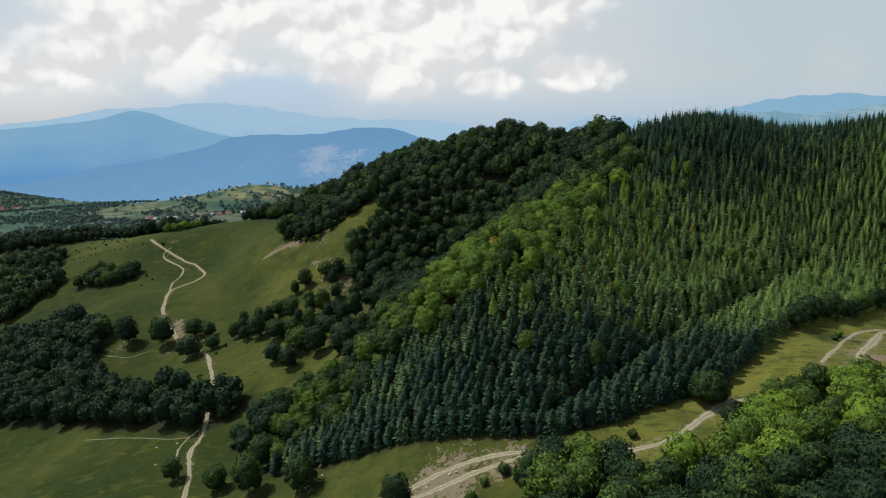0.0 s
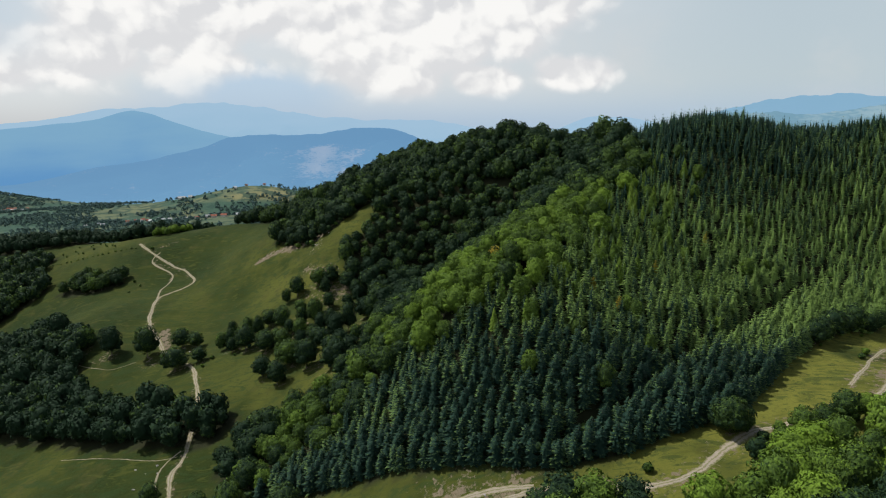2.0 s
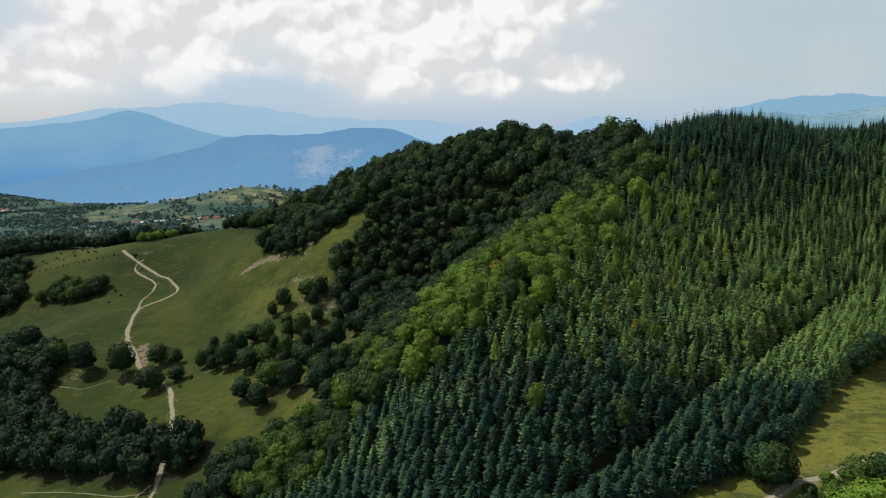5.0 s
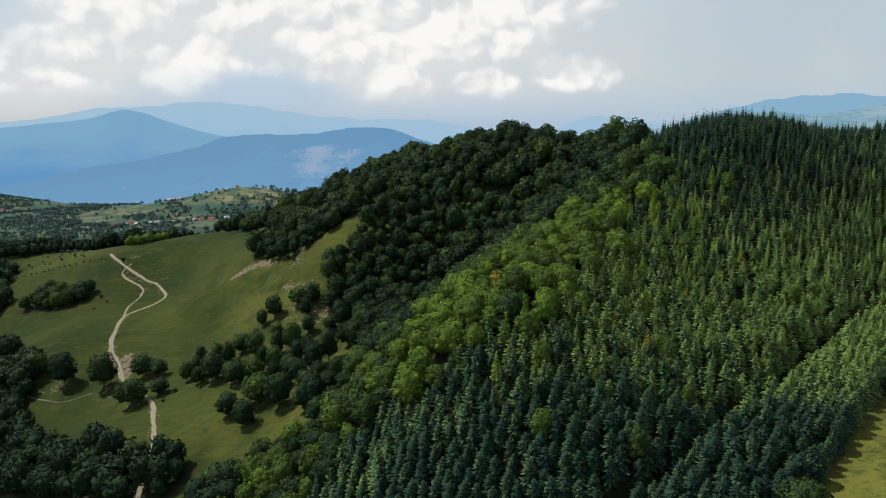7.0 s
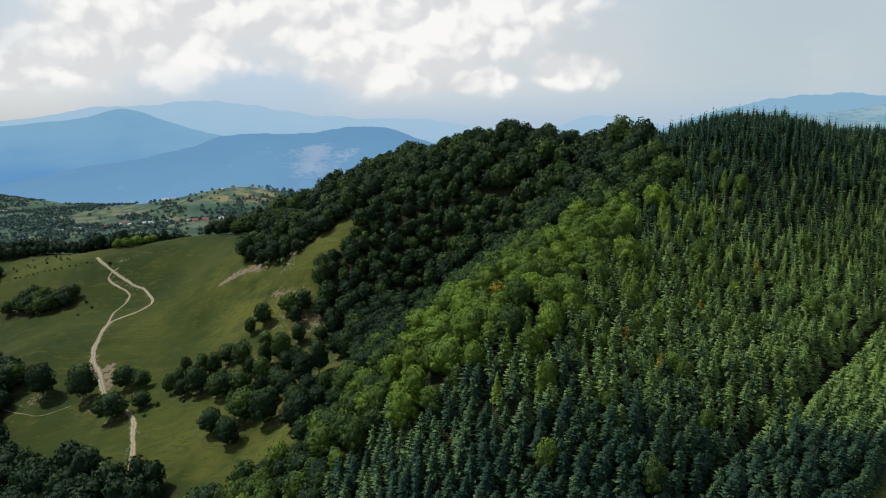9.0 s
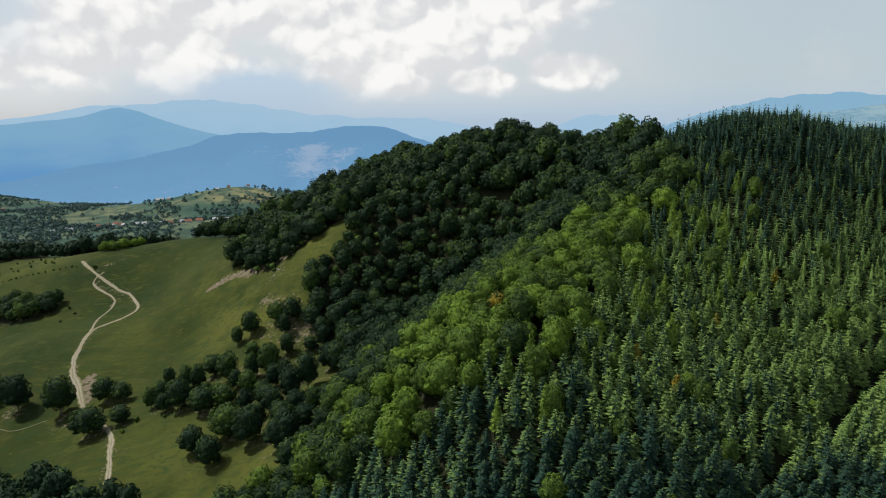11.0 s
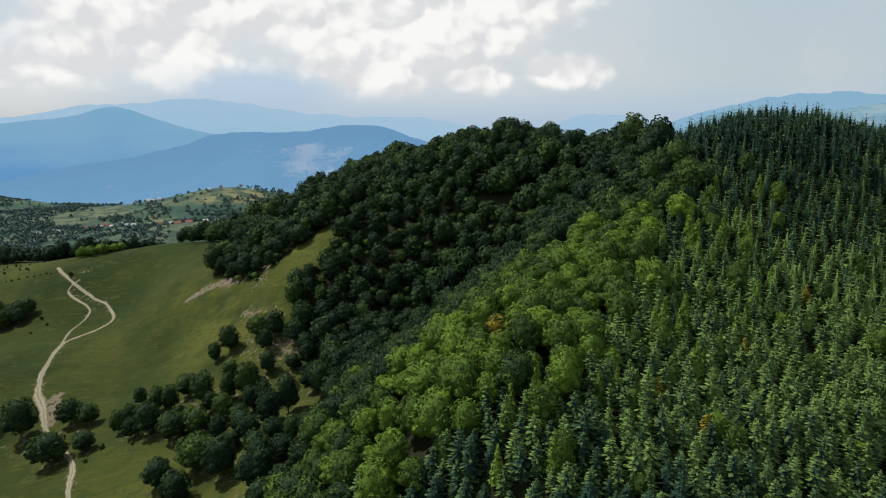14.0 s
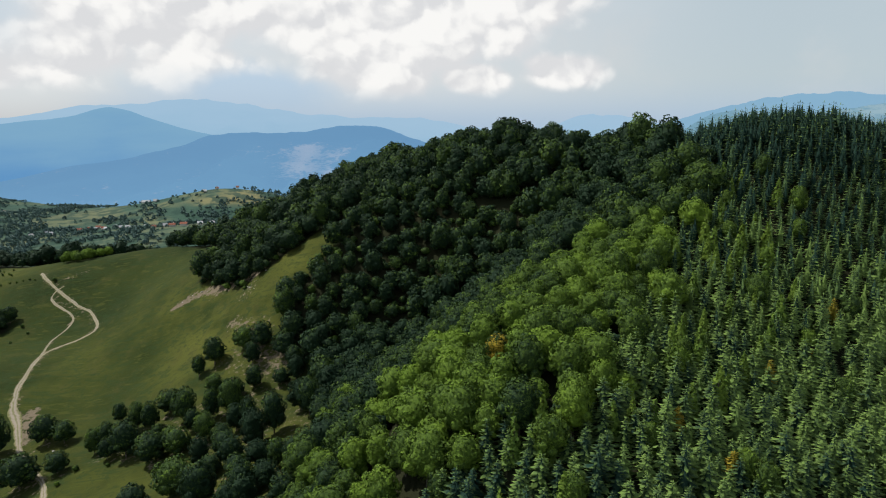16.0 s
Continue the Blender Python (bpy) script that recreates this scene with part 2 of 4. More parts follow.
def leaf_material(name, deep, fresh, gloss=0.55, glow=0.3):
    """Foliage: two greens by tree, finer change by spray, light through the leaf."""
    m, n = material(name)
    tint = n.put("ShaderNodeAttribute", attribute="tint").outputs["Fac"]
    own = n.put("ShaderNodeObjectInfo").outputs["Random"]
    island = n.put("ShaderNodeNewGeometry").outputs["Random Per Island"]
    f = n.math("ADD", tint, n.math("MULTIPLY", n.math("SUBTRACT", own, 0.5), 0.35))
    f = n.math("ADD", f, n.math("MULTIPLY", n.math("SUBTRACT", island, 0.5), 0.38))
    place = n.put("ShaderNodeNewGeometry").outputs["Position"]
    f = n.math("ADD", f, n.math("MULTIPLY", n.math("SUBTRACT", n.noise(place, 1.4, 3.0), 0.5), 0.5))
    f = n.math("ADD", f, n.math("MULTIPLY", n.math("SUBTRACT", n.noise(place, 3.6, 2.0), 0.5), 0.8))
    color = n.mix(n.put("ShaderNodeClamp", {0: f}).outputs[0], rgb(*deep), rgb(*fresh))
    body = n.put("ShaderNodeBsdfPrincipled", {"Base Color": color, "Roughness": gloss, "Specular IOR Level": 0.12}).outputs[0]
    thin = n.put("ShaderNodeBsdfTranslucent", {"Color": color}).outputs[0]
    n.put("ShaderNodeOutputMaterial", {"Surface": n.put("ShaderNodeMixShader", {0: glow, 1: body, 2: thin}).outputs[0]})
    return m


def bark_material():
    m, n = material("bark")
    p = n.put("ShaderNodeNewGeometry").outputs["Position"]
    f = n.noise(p, 3.0, 5.0)
    surface(n, n.mix(f, rgb(0.05, 0.042, 0.035), rgb(0.16, 0.14, 0.12)), 0.9, f, 0.5)
    return m


def ground_material():
    m, n = material("meadow")
    p = n.put("ShaderNodeNewGeometry").outputs["Position"]
    bare = n.put("ShaderNodeAttribute", attribute="bare").outputs["Fac"]
    wood = n.put("ShaderNodeAttribute", attribute="wood").outputs["Fac"]
    far = n.put("ShaderNodeAttribute", attribute="fields").outputs["Fac"]
    dry = n.put("ShaderNodeAttribute", attribute="dry").outputs["Fac"]
    broad, patch, fine = n.noise(p, 0.018, 4.0), n.noise(p, 0.09, 5.0, 0.6), n.noise(p, 1.3, 4.0, 0.65)
    tuft = n.noise(p, 0.4, 5.0, 0.7)
    grass = n.mix(n.step(broad, 0.35, 0.68), rgb(0.012, 0.022, 0.005), rgb(0.029, 0.039, 0.008))
    # dry grass; its yellow also paints sunlight on the meadow and pasture strips
    grass = n.mix(n.math("MULTIPLY", dry, n.step(n.noise(p, 0.05, 5.0, 0.6), 0.25, 0.6)), grass, rgb(0.122, 0.124, 0.024))
    grass = n.mix(n.math("MULTIPLY", n.step(patch, 0.5, 0.70), 0.4), grass, rgb(0.062, 0.058, 0.018))
    ripple = n.noise(n.put("ShaderNodeVectorMath", {0: p, 1: (0.05, 0.22, 0.3)}, operation="MULTIPLY").outputs[0], 1.0, 6.0, 0.6, 1.2)
    grass = n.mix(n.math("MULTIPLY", n.step(ripple, 0.5, 0.62), 0.6), grass, rgb(0.021, 0.039, 0.012))
    grass = n.mix(n.math("MULTIPLY", n.step(ripple, 0.45, 0.36), 0.55), grass, rgb(0.058, 0.066, 0.014))
    grass = n.mix(n.math("MULTIPLY", n.step(tuft, 0.52, 0.66), 0.65), grass, rgb(0.019, 0.035, 0.011))
    grass = n.mix(n.math("MULTIPLY", n.step(fine, 0.45, 0.75), 0.35), grass, rgb(0.050, 0.058, 0.019))
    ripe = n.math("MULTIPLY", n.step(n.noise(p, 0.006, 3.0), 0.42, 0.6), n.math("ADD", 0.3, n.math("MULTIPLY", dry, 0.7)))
    # valley fields: greens turned bluish, distance haze put into their colour
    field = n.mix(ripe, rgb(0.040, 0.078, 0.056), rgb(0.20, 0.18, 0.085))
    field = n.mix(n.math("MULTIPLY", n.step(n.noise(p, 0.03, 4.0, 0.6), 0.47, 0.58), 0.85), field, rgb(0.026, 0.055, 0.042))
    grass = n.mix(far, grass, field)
    earth = n.mix(fine, rgb(0.085, 0.066, 0.042), rgb(0.20, 0.165, 0.12))
    edge = n.step(n.math("ADD", bare, n.math("MULTIPLY", n.math("SUBTRACT", n.noise(p, 0.55, 5.0, 0.65), 0.5), 1.3)), 0.45, 0.62)
    # leaf litter of the wood floor, darkened for the shade beneath the crowns
    shaded_litter = n.mix(patch, rgb(0.013, 0.017, 0.008), rgb(0.026, 0.027, 0.013))
    ground = n.mix(edge, n.mix(wood, grass, shaded_litter), earth)
    surface(n, ground, 0.95, n.math("ADD", n.math("MULTIPLY", tuft, 1.0), n.math("MULTIPLY", fine, 0.4)), 0.6, 0.5)
    return m


def track_material():
    m, n = material("gravel_track")
    p = n.put("ShaderNodeNewGeometry").outputs["Position"]
    side = n.put("ShaderNodeAttribute", attribute="across").outputs["Fac"]
    fine, patch = n.noise(p, 2.6, 5.0, 0.65), n.noise(p, 0.3, 4.0)
    stone = n.mix(fine, rgb(0.14, 0.125, 0.098), rgb(0.33, 0.295, 0.245))
    stone = n.mix(n.math("MULTIPLY", patch, 0.5), stone, rgb(0.28, 0.22, 0.15))
    middle = n.step(n.math("ADD", n.math("ABSOLUTE", side), n.math("MULTIPLY", n.math("SUBTRACT", n.noise(p, 0.8, 4.0), 0.5), 0.7)), 0.24, 0.06)
    rim = n.step(n.math("ADD", n.math("ABSOLUTE", side), n.math("MULTIPLY", n.math("SUBTRACT", n.noise(p, 0.9, 4.0), 0.5), 1.3)), 0.42, 0.88)
    weeds = n.mix(fine, rgb(0.07, 0.085, 0.025), rgb(0.15, 0.14, 0.05))
    color = n.mix(n.math("MULTIPLY", n.math("MAXIMUM", n.math("MULTIPLY", middle, 0.75), rim), 0.9), stone, weeds)
    surface(n, color, 0.95, fine, 0.5, 0.1)
    return m


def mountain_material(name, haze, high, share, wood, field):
    """A far range of woods and fields, aerial haze painted in as a blue glow."""
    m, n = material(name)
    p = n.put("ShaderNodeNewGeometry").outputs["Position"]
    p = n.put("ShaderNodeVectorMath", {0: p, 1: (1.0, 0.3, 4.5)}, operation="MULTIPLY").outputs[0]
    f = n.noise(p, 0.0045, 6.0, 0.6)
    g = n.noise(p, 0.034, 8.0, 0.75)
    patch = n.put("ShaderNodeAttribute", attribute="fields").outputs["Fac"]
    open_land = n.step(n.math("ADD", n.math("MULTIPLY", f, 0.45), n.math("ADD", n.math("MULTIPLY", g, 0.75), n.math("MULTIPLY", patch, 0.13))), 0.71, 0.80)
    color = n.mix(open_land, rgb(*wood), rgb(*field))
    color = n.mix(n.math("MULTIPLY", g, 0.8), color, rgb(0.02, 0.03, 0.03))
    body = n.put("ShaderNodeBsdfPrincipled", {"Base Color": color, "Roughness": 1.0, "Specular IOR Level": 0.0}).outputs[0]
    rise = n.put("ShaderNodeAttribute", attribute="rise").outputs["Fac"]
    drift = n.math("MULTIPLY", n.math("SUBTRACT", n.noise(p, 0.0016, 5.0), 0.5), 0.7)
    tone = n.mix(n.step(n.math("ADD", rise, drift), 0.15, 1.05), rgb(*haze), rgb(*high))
    # the haze is an emission tone mixed over the surface
    haze_glow = n.put("ShaderNodeEmission", {"Color": tone, "Strength": 1.0}).outputs[0]
    n.put("ShaderNodeOutputMaterial", {"Surface": n.put("ShaderNodeMixShader", {0: share, 1: body, 2: haze_glow}).outputs[0]})
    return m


def plain_material(name, a, b, scale=1.0, rough=0.85):
    m, n = material(name)
    p = n.put("ShaderNodeNewGeometry").outputs["Position"]
    own = n.put("ShaderNodeObjectInfo").outputs["Random"]
    f = n.math("ADD", n.math("MULTIPLY", n.noise(p, scale, 4.0), 0.7), n.math("MULTIPLY", own, 0.4))
    surface(n, n.mix(f, rgb(*a), rgb(*b)), rough)
    return m


MEADOW, TRACK, BARK = ground_material(), track_material(), bark_material()
BEECH = leaf_material("beech_leaves", (0.012, 0.030, 0.014), (0.116, 0.190, 0.020), 0.75, 0.14)
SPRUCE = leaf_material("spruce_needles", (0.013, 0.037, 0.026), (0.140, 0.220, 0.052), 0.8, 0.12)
LARCH = leaf_material("larch_needles", (0.055, 0.105, 0.018), (0.135, 0.205, 0.028), 0.8, 0.16)
AUTUMN = leaf_material("turning_leaves", (0.20, 0.18, 0.02), (0.36, 0.27, 0.03), 0.7, 0.25)
# valley leaves lighter and bluer, with distance haze put into the base colour
HAZED_COPSE = leaf_material("hazed_valley_leaves", (0.042, 0.080, 0.078), (0.078, 0.128, 0.100), 0.8, 0.2)
WALLS = plain_material("house_plaster", (0.34, 0.31, 0.27), (0.58, 0.56, 0.53))
TILES = plain_material("red_roof_tiles", (0.17, 0.065, 0.045), (0.27, 0.12, 0.085))
SHEET = plain_material("pale_sheet_roof", (0.25, 0.26, 0.27), (0.46, 0.47, 0.49), 1.0, 0.5)


# ---- mesh helpers ----
def mesh_from(name, verts, tris, mat, attributes=None, smooth=False, normals=None):
    """A mesh of triangles (or quads) from arrays."""
    me = bpy.data.meshes.new(name)
    verts, tris = np.asarray(verts, np.float32), np.asarray(tris, np.int32)
    k = tris.shape[1]
    me.vertices.add(len(verts))
    me.vertices.foreach_set("co", verts.ravel())
    me.loops.add(tris.size)
    me.loops.foreach_set("vertex_index", tris.ravel())
    me.polygons.add(len(tris))
    me.polygons.foreach_set("loop_start", np.arange(0, tris.size, k, dtype=np.int32))
    me.polygons.foreach_set("loop_total", np.full(len(tris), k, np.int32))
    me.polygons.foreach_set("use_smooth", np.full(len(tris), smooth))
    for key, values in (attributes or {}).items():
        layer = me.attributes.new(key, "FLOAT", "POINT")
        layer.data.foreach_set("value", np.asarray(values, np.float32))
    me.materials.append(mat)
    me.update(calc_edges=True)
    if normals is not None:
        me.normals_split_custom_set_from_vertices(np.asarray(normals, np.float32))
    return me


def grid_faces(rows, cols):
    i = np.arange(rows * cols).reshape(rows, cols)
    return np.stack([i[:-1, :-1], i[:-1, 1:], i[1:, 1:], i[1:, :-1]], -1).reshape(-1, 4)


# ---- ground: one sheet to the horizon ----
def spread(low, high, step, end_low, end_high):
    """Grid lines: even between low and high, then ever wider to the ends."""
    lines, d = list(np.arange(low, high + 0.1, step)), step
    while lines[-1] < end_high:
        d *= 1.09
        lines.append(lines[-1] + d)
    d = step
    while lines[0] > end_low:
        d *= 1.09
        lines.insert(0, lines[0] - d)
    return np.array(lines)


def make_ground():
    xs, ys = spread(-460, 300, 3.5, -4700, 4700), spread(130, 640, 3.5, -3000, 4700)
    x, y = np.meshgrid(xs, ys)
    z = land(x, y)
    bare = np.zeros_like(x)
    for line, w in zip(ROADS, (3.0, 2.0, 5.0, 3.5)):
        bare = np.maximum(bare, 0.55 * np.clip(1 - from_line(line, x, y) / (2.2 * w), 0, 1))
    # trodden and washed-out ground: x, y, radius, amount
    for cx, cy, r, a in ((-104, 456, 8, 0.55), (-84, 432, 7, 0.5), (-72, 402, 9, 0.5), (-60, 385, 12, 0.55), (-165, 362, 10, 0.45),
                         (-200, 376, 8, 0.5), (-145, 345, 10, 0.4), (-62, 350, 14, 0.35), (-212, 365, 9, 0.4), (0, 176, 14, 0.7), (20, 177, 10, 0.6),
                         (-25, 180, 12, 0.35), (150, 224, 9, 0.45), (-34, 404, 5, 0.4), (-210, 514, 7, 0.4), (-90, 330, 14, 0.3), (80, 178, 6, 0.5),
                         (150, 212, 8, 0.75), (165, 231, 7, 0.6), (-187, 409, 4, 0.6), (-178, 397, 4, 0.6)):
        bare = np.maximum(bare, a * np.exp(-((x - cx) ** 2 + (y - cy) ** 2) / (2 * r * r)))
    for cx, cy, s in PASTURE_TREES:
        bare = np.maximum(bare, 0.5 * np.exp(-((x - cx - 2) ** 2 + (y - cy + 2) ** 2) / (2 * (4.5 * s) ** 2)))
    for line, w, a in SCARS:
        bare = np.maximum(bare, a * np.exp(-(from_line(line, x, y) / w) ** 2))
    bare = np.maximum(bare, 0.40 * inside(SCATTER, x, y))
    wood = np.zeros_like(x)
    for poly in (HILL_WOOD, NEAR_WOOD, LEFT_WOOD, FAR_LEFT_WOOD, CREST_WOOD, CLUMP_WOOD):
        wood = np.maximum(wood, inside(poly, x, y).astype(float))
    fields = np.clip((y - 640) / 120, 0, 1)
    # dry grass and painted sunlight, rising rightwards; then patches: x, y, radius, amount
    dry = np.clip((x + 10) / 90, 0, 1)
    for cx, cy, r, a in ((-85, 405, 22, 0.85), (-60, 300, 25, 0.6), (-110, 460, 30, 0.5), (-310, 590, 35, 0.5), (-100, 318, 26, 0.45), (-62, 450, 18, 0.7), (-102, 420, 20, 0.7),
                        (-132, 468, 26, 0.45), (-80, 300, 20, 0.6), (-50, 325, 16, 0.7), (-56, 430, 14, 0.7), (-170, 440, 26, 0.3), (-150, 372, 18, 0.3), (-190, 286, 26, 0.3), (-20, 178, 30, 0.5), (-430, 1560, 170, 1.0)):
        dry = np.maximum(dry, 0.8 * a * np.exp(-((x - cx) ** 2 + (y - cy) ** 2) / (2 * r * r)))
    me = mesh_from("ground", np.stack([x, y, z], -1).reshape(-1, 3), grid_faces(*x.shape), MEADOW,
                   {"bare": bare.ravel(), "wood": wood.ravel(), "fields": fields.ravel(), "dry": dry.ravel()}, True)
    tagged(new("ground", me), "hilly green pasture with dry grass and bare earth", "ground", kind="structure")


make_ground()


def smooth_line(points, step=1.5):
    """A Catmull-Rom line through plan points."""
    p = np.array([points[0], *points, points[-1]], float)
    out = []
    for a, b, c, d in zip(p, p[1:], p[2:], p[3:]):
        for t in np.arange(0, 1, step / max(np.hypot(*(c - b)), step)):
            out.append(0.5 * (2 * b + (c - a) * t + (2 * a - 5 * b + 4 * c - d) * t * t + (3 * b - a - 3 * c + d) * t ** 3))
    return np.array(out + [p[-1]])


def make_road(name, points, width, label, seed, wider=()):
    line = smooth_line(points)
    rng = np.random.default_rng(seed)
    ahead = np.gradient(line, axis=0)
    ahead /= np.linalg.norm(ahead, axis=1)[:, None]
    right = np.stack([ahead[:, 1], -ahead[:, 0]], -1)
    wob = lambda: np.convolve(rng.normal(0, 1, len(line) + 8), np.ones(9) / 3, "valid")
    half = width / 2 * (1 + 0.22 * wob())
    for cx, cy, r, more in wider:
        half *= 1 + more * np.exp(-((line[:, 0] - cx) ** 2 + (line[:, 1] - cy) ** 2) / (2 * r * r))
    shift = 0.25 * wob()
    across = np.linspace(-1, 1, 9)
    xy = line[:, None] + right[:, None] * (across[None, :, None] * half[:, None, None] + shift[:, None, None])
    z = land(xy[..., 0], xy[..., 1]) + 0.17 - 0.2 * np.abs(across) ** 4 - 0.06 * np.exp(-((np.abs(across) - 0.5) / 0.18) ** 2)
    verts = np.concatenate([xy, z[..., None]], -1).reshape(-1, 3)
    me = mesh_from(name, verts, grid_faces(len(line), 9), TRACK, {"across": np.tile(across, len(line))}, True)
    tagged(new(name, me), label, "dirt track", kind="structure")


make_road("road_1", MAIN_ROAD, 2.5, "pale rutted gravel track winding over pasture", 1, ((-180, 394, 14, 1.0),))
make_road("road_2", BRANCH_ROAD, 1.5, "narrow worn branch of the gravel track", 2)
make_road("road_3", LOW_ROAD, 2.9, "washed-out pale gravel track below the spruces", 3)
make_road("road_5", WASH, 3.0, "washed gravel braid beside the lower track", 5)
make_road("road_4", SIDE_ROAD, 1.8, "short worn side track on the meadow", 4)
make_road("road_6", FOOT_PATH, 0.32, "faint trodden path along the wood's edge", 6)
make_road("road_7", HIGH_PATH, 0.5, "faint trodden path on the pasture", 7)
make_road("road_8", SPUR_PATH, 1.1, "worn grassy wheel track beside the gravel track", 8)


# ---- far ranges ----
def make_range(name, distance, foot, crest, mat, label, rough=0.04, patches=(), depth=900.0, sag=1.25):
    """A mountain range: crest given as azimuth in degrees and height in metres; it rises over a broad, gullied front."""
    az = np.linspace(crest[0][0], crest[-1][0], 220)
    top = np.interp(az, [c[0] for c in crest], [c[1] for c in crest])
    top = np.convolve(np.pad(top, 4, "edge"), np.ones(9) / 9, "valid")
    rows = 40
    verts, fields, rises = [], [], []
    for j in range(rows):
        f = j / (rows - 1)
        for i, a in enumerate(az):
            d = distance - depth * (1 - f)
            wx, wy = d * math.sin(radians(a)), d * math.cos(radians(a))
            rise = f ** sag
            g = noise.fractal((wx / 380, wy / 380, 3.1), 0.9, 2.0, 6) * rough * (top[i] - foot) * (0.3 + 1.6 * math.sin(math.pi * min(f, 0.97)))
            verts.append((wx, wy, foot + (top[i] - foot) * rise + g))
            rises.append(f)
            fields.append(sum(w * math.exp(-((a - pa) / pw) ** 2 - ((f - pf) / 0.12) ** 2) for pa, pf, pw, w in patches))
    for i, a in enumerate(az):
        verts.append((1.03 * distance * math.sin(radians(a)), 1.03 * distance * math.cos(radians(a)), foot))
        fields.append(0)
        rises.append(1)
    me = mesh_from(name, verts, grid_faces(rows + 1, len(az)), mat, {"fields": fields, "rise": rises}, True)
    tagged(new(name, me), label, "mountain", kind="structure")


def crest_at(distance, marks):
    """Azimuth and height from a slope to the side and a slope up."""
    return [(math.degrees(math.atan(s)), 130 + up * distance * math.cos(math.atan(s))) for s, up in marks]


# painted haze at foot and crest, then its share over woods and fields
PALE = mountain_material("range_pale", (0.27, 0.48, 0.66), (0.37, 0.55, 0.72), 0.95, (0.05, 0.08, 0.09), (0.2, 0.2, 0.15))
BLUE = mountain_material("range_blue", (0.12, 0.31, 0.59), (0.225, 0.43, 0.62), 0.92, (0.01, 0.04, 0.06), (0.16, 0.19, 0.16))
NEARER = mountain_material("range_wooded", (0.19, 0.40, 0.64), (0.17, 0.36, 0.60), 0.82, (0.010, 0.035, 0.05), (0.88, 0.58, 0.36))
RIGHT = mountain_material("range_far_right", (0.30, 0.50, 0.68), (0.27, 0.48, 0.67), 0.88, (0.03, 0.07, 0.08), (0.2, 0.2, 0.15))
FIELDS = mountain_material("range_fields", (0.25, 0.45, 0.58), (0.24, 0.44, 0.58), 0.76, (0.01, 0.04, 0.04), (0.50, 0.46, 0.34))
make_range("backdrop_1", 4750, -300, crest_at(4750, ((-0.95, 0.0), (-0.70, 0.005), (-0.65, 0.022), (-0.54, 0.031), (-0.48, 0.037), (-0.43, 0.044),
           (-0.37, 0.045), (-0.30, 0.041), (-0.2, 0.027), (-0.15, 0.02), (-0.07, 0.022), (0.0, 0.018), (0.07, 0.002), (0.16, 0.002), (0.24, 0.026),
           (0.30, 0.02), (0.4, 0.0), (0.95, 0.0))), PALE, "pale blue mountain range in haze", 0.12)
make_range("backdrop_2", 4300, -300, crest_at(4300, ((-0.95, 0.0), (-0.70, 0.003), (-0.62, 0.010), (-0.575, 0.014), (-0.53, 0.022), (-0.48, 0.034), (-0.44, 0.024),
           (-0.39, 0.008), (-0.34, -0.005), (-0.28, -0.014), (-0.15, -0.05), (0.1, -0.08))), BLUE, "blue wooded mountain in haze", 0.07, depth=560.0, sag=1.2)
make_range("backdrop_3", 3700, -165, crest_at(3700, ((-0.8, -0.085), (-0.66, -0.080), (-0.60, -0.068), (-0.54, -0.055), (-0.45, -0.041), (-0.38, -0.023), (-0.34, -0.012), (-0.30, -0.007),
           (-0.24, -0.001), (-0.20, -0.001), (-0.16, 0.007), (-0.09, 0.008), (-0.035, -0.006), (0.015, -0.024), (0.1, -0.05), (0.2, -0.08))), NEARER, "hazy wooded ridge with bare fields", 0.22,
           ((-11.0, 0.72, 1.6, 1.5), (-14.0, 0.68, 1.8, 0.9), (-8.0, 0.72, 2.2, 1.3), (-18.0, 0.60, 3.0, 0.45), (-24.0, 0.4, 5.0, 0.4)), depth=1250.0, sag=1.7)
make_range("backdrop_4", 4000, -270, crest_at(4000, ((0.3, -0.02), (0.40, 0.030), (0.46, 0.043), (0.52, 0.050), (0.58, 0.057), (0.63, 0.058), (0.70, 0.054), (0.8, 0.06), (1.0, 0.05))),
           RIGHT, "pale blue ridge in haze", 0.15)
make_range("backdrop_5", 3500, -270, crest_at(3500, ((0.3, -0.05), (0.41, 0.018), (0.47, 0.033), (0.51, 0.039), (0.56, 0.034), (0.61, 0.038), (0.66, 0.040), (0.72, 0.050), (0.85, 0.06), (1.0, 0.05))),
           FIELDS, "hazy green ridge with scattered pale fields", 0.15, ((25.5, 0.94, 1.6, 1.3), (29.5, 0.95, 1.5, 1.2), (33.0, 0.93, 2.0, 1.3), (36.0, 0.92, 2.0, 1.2)))


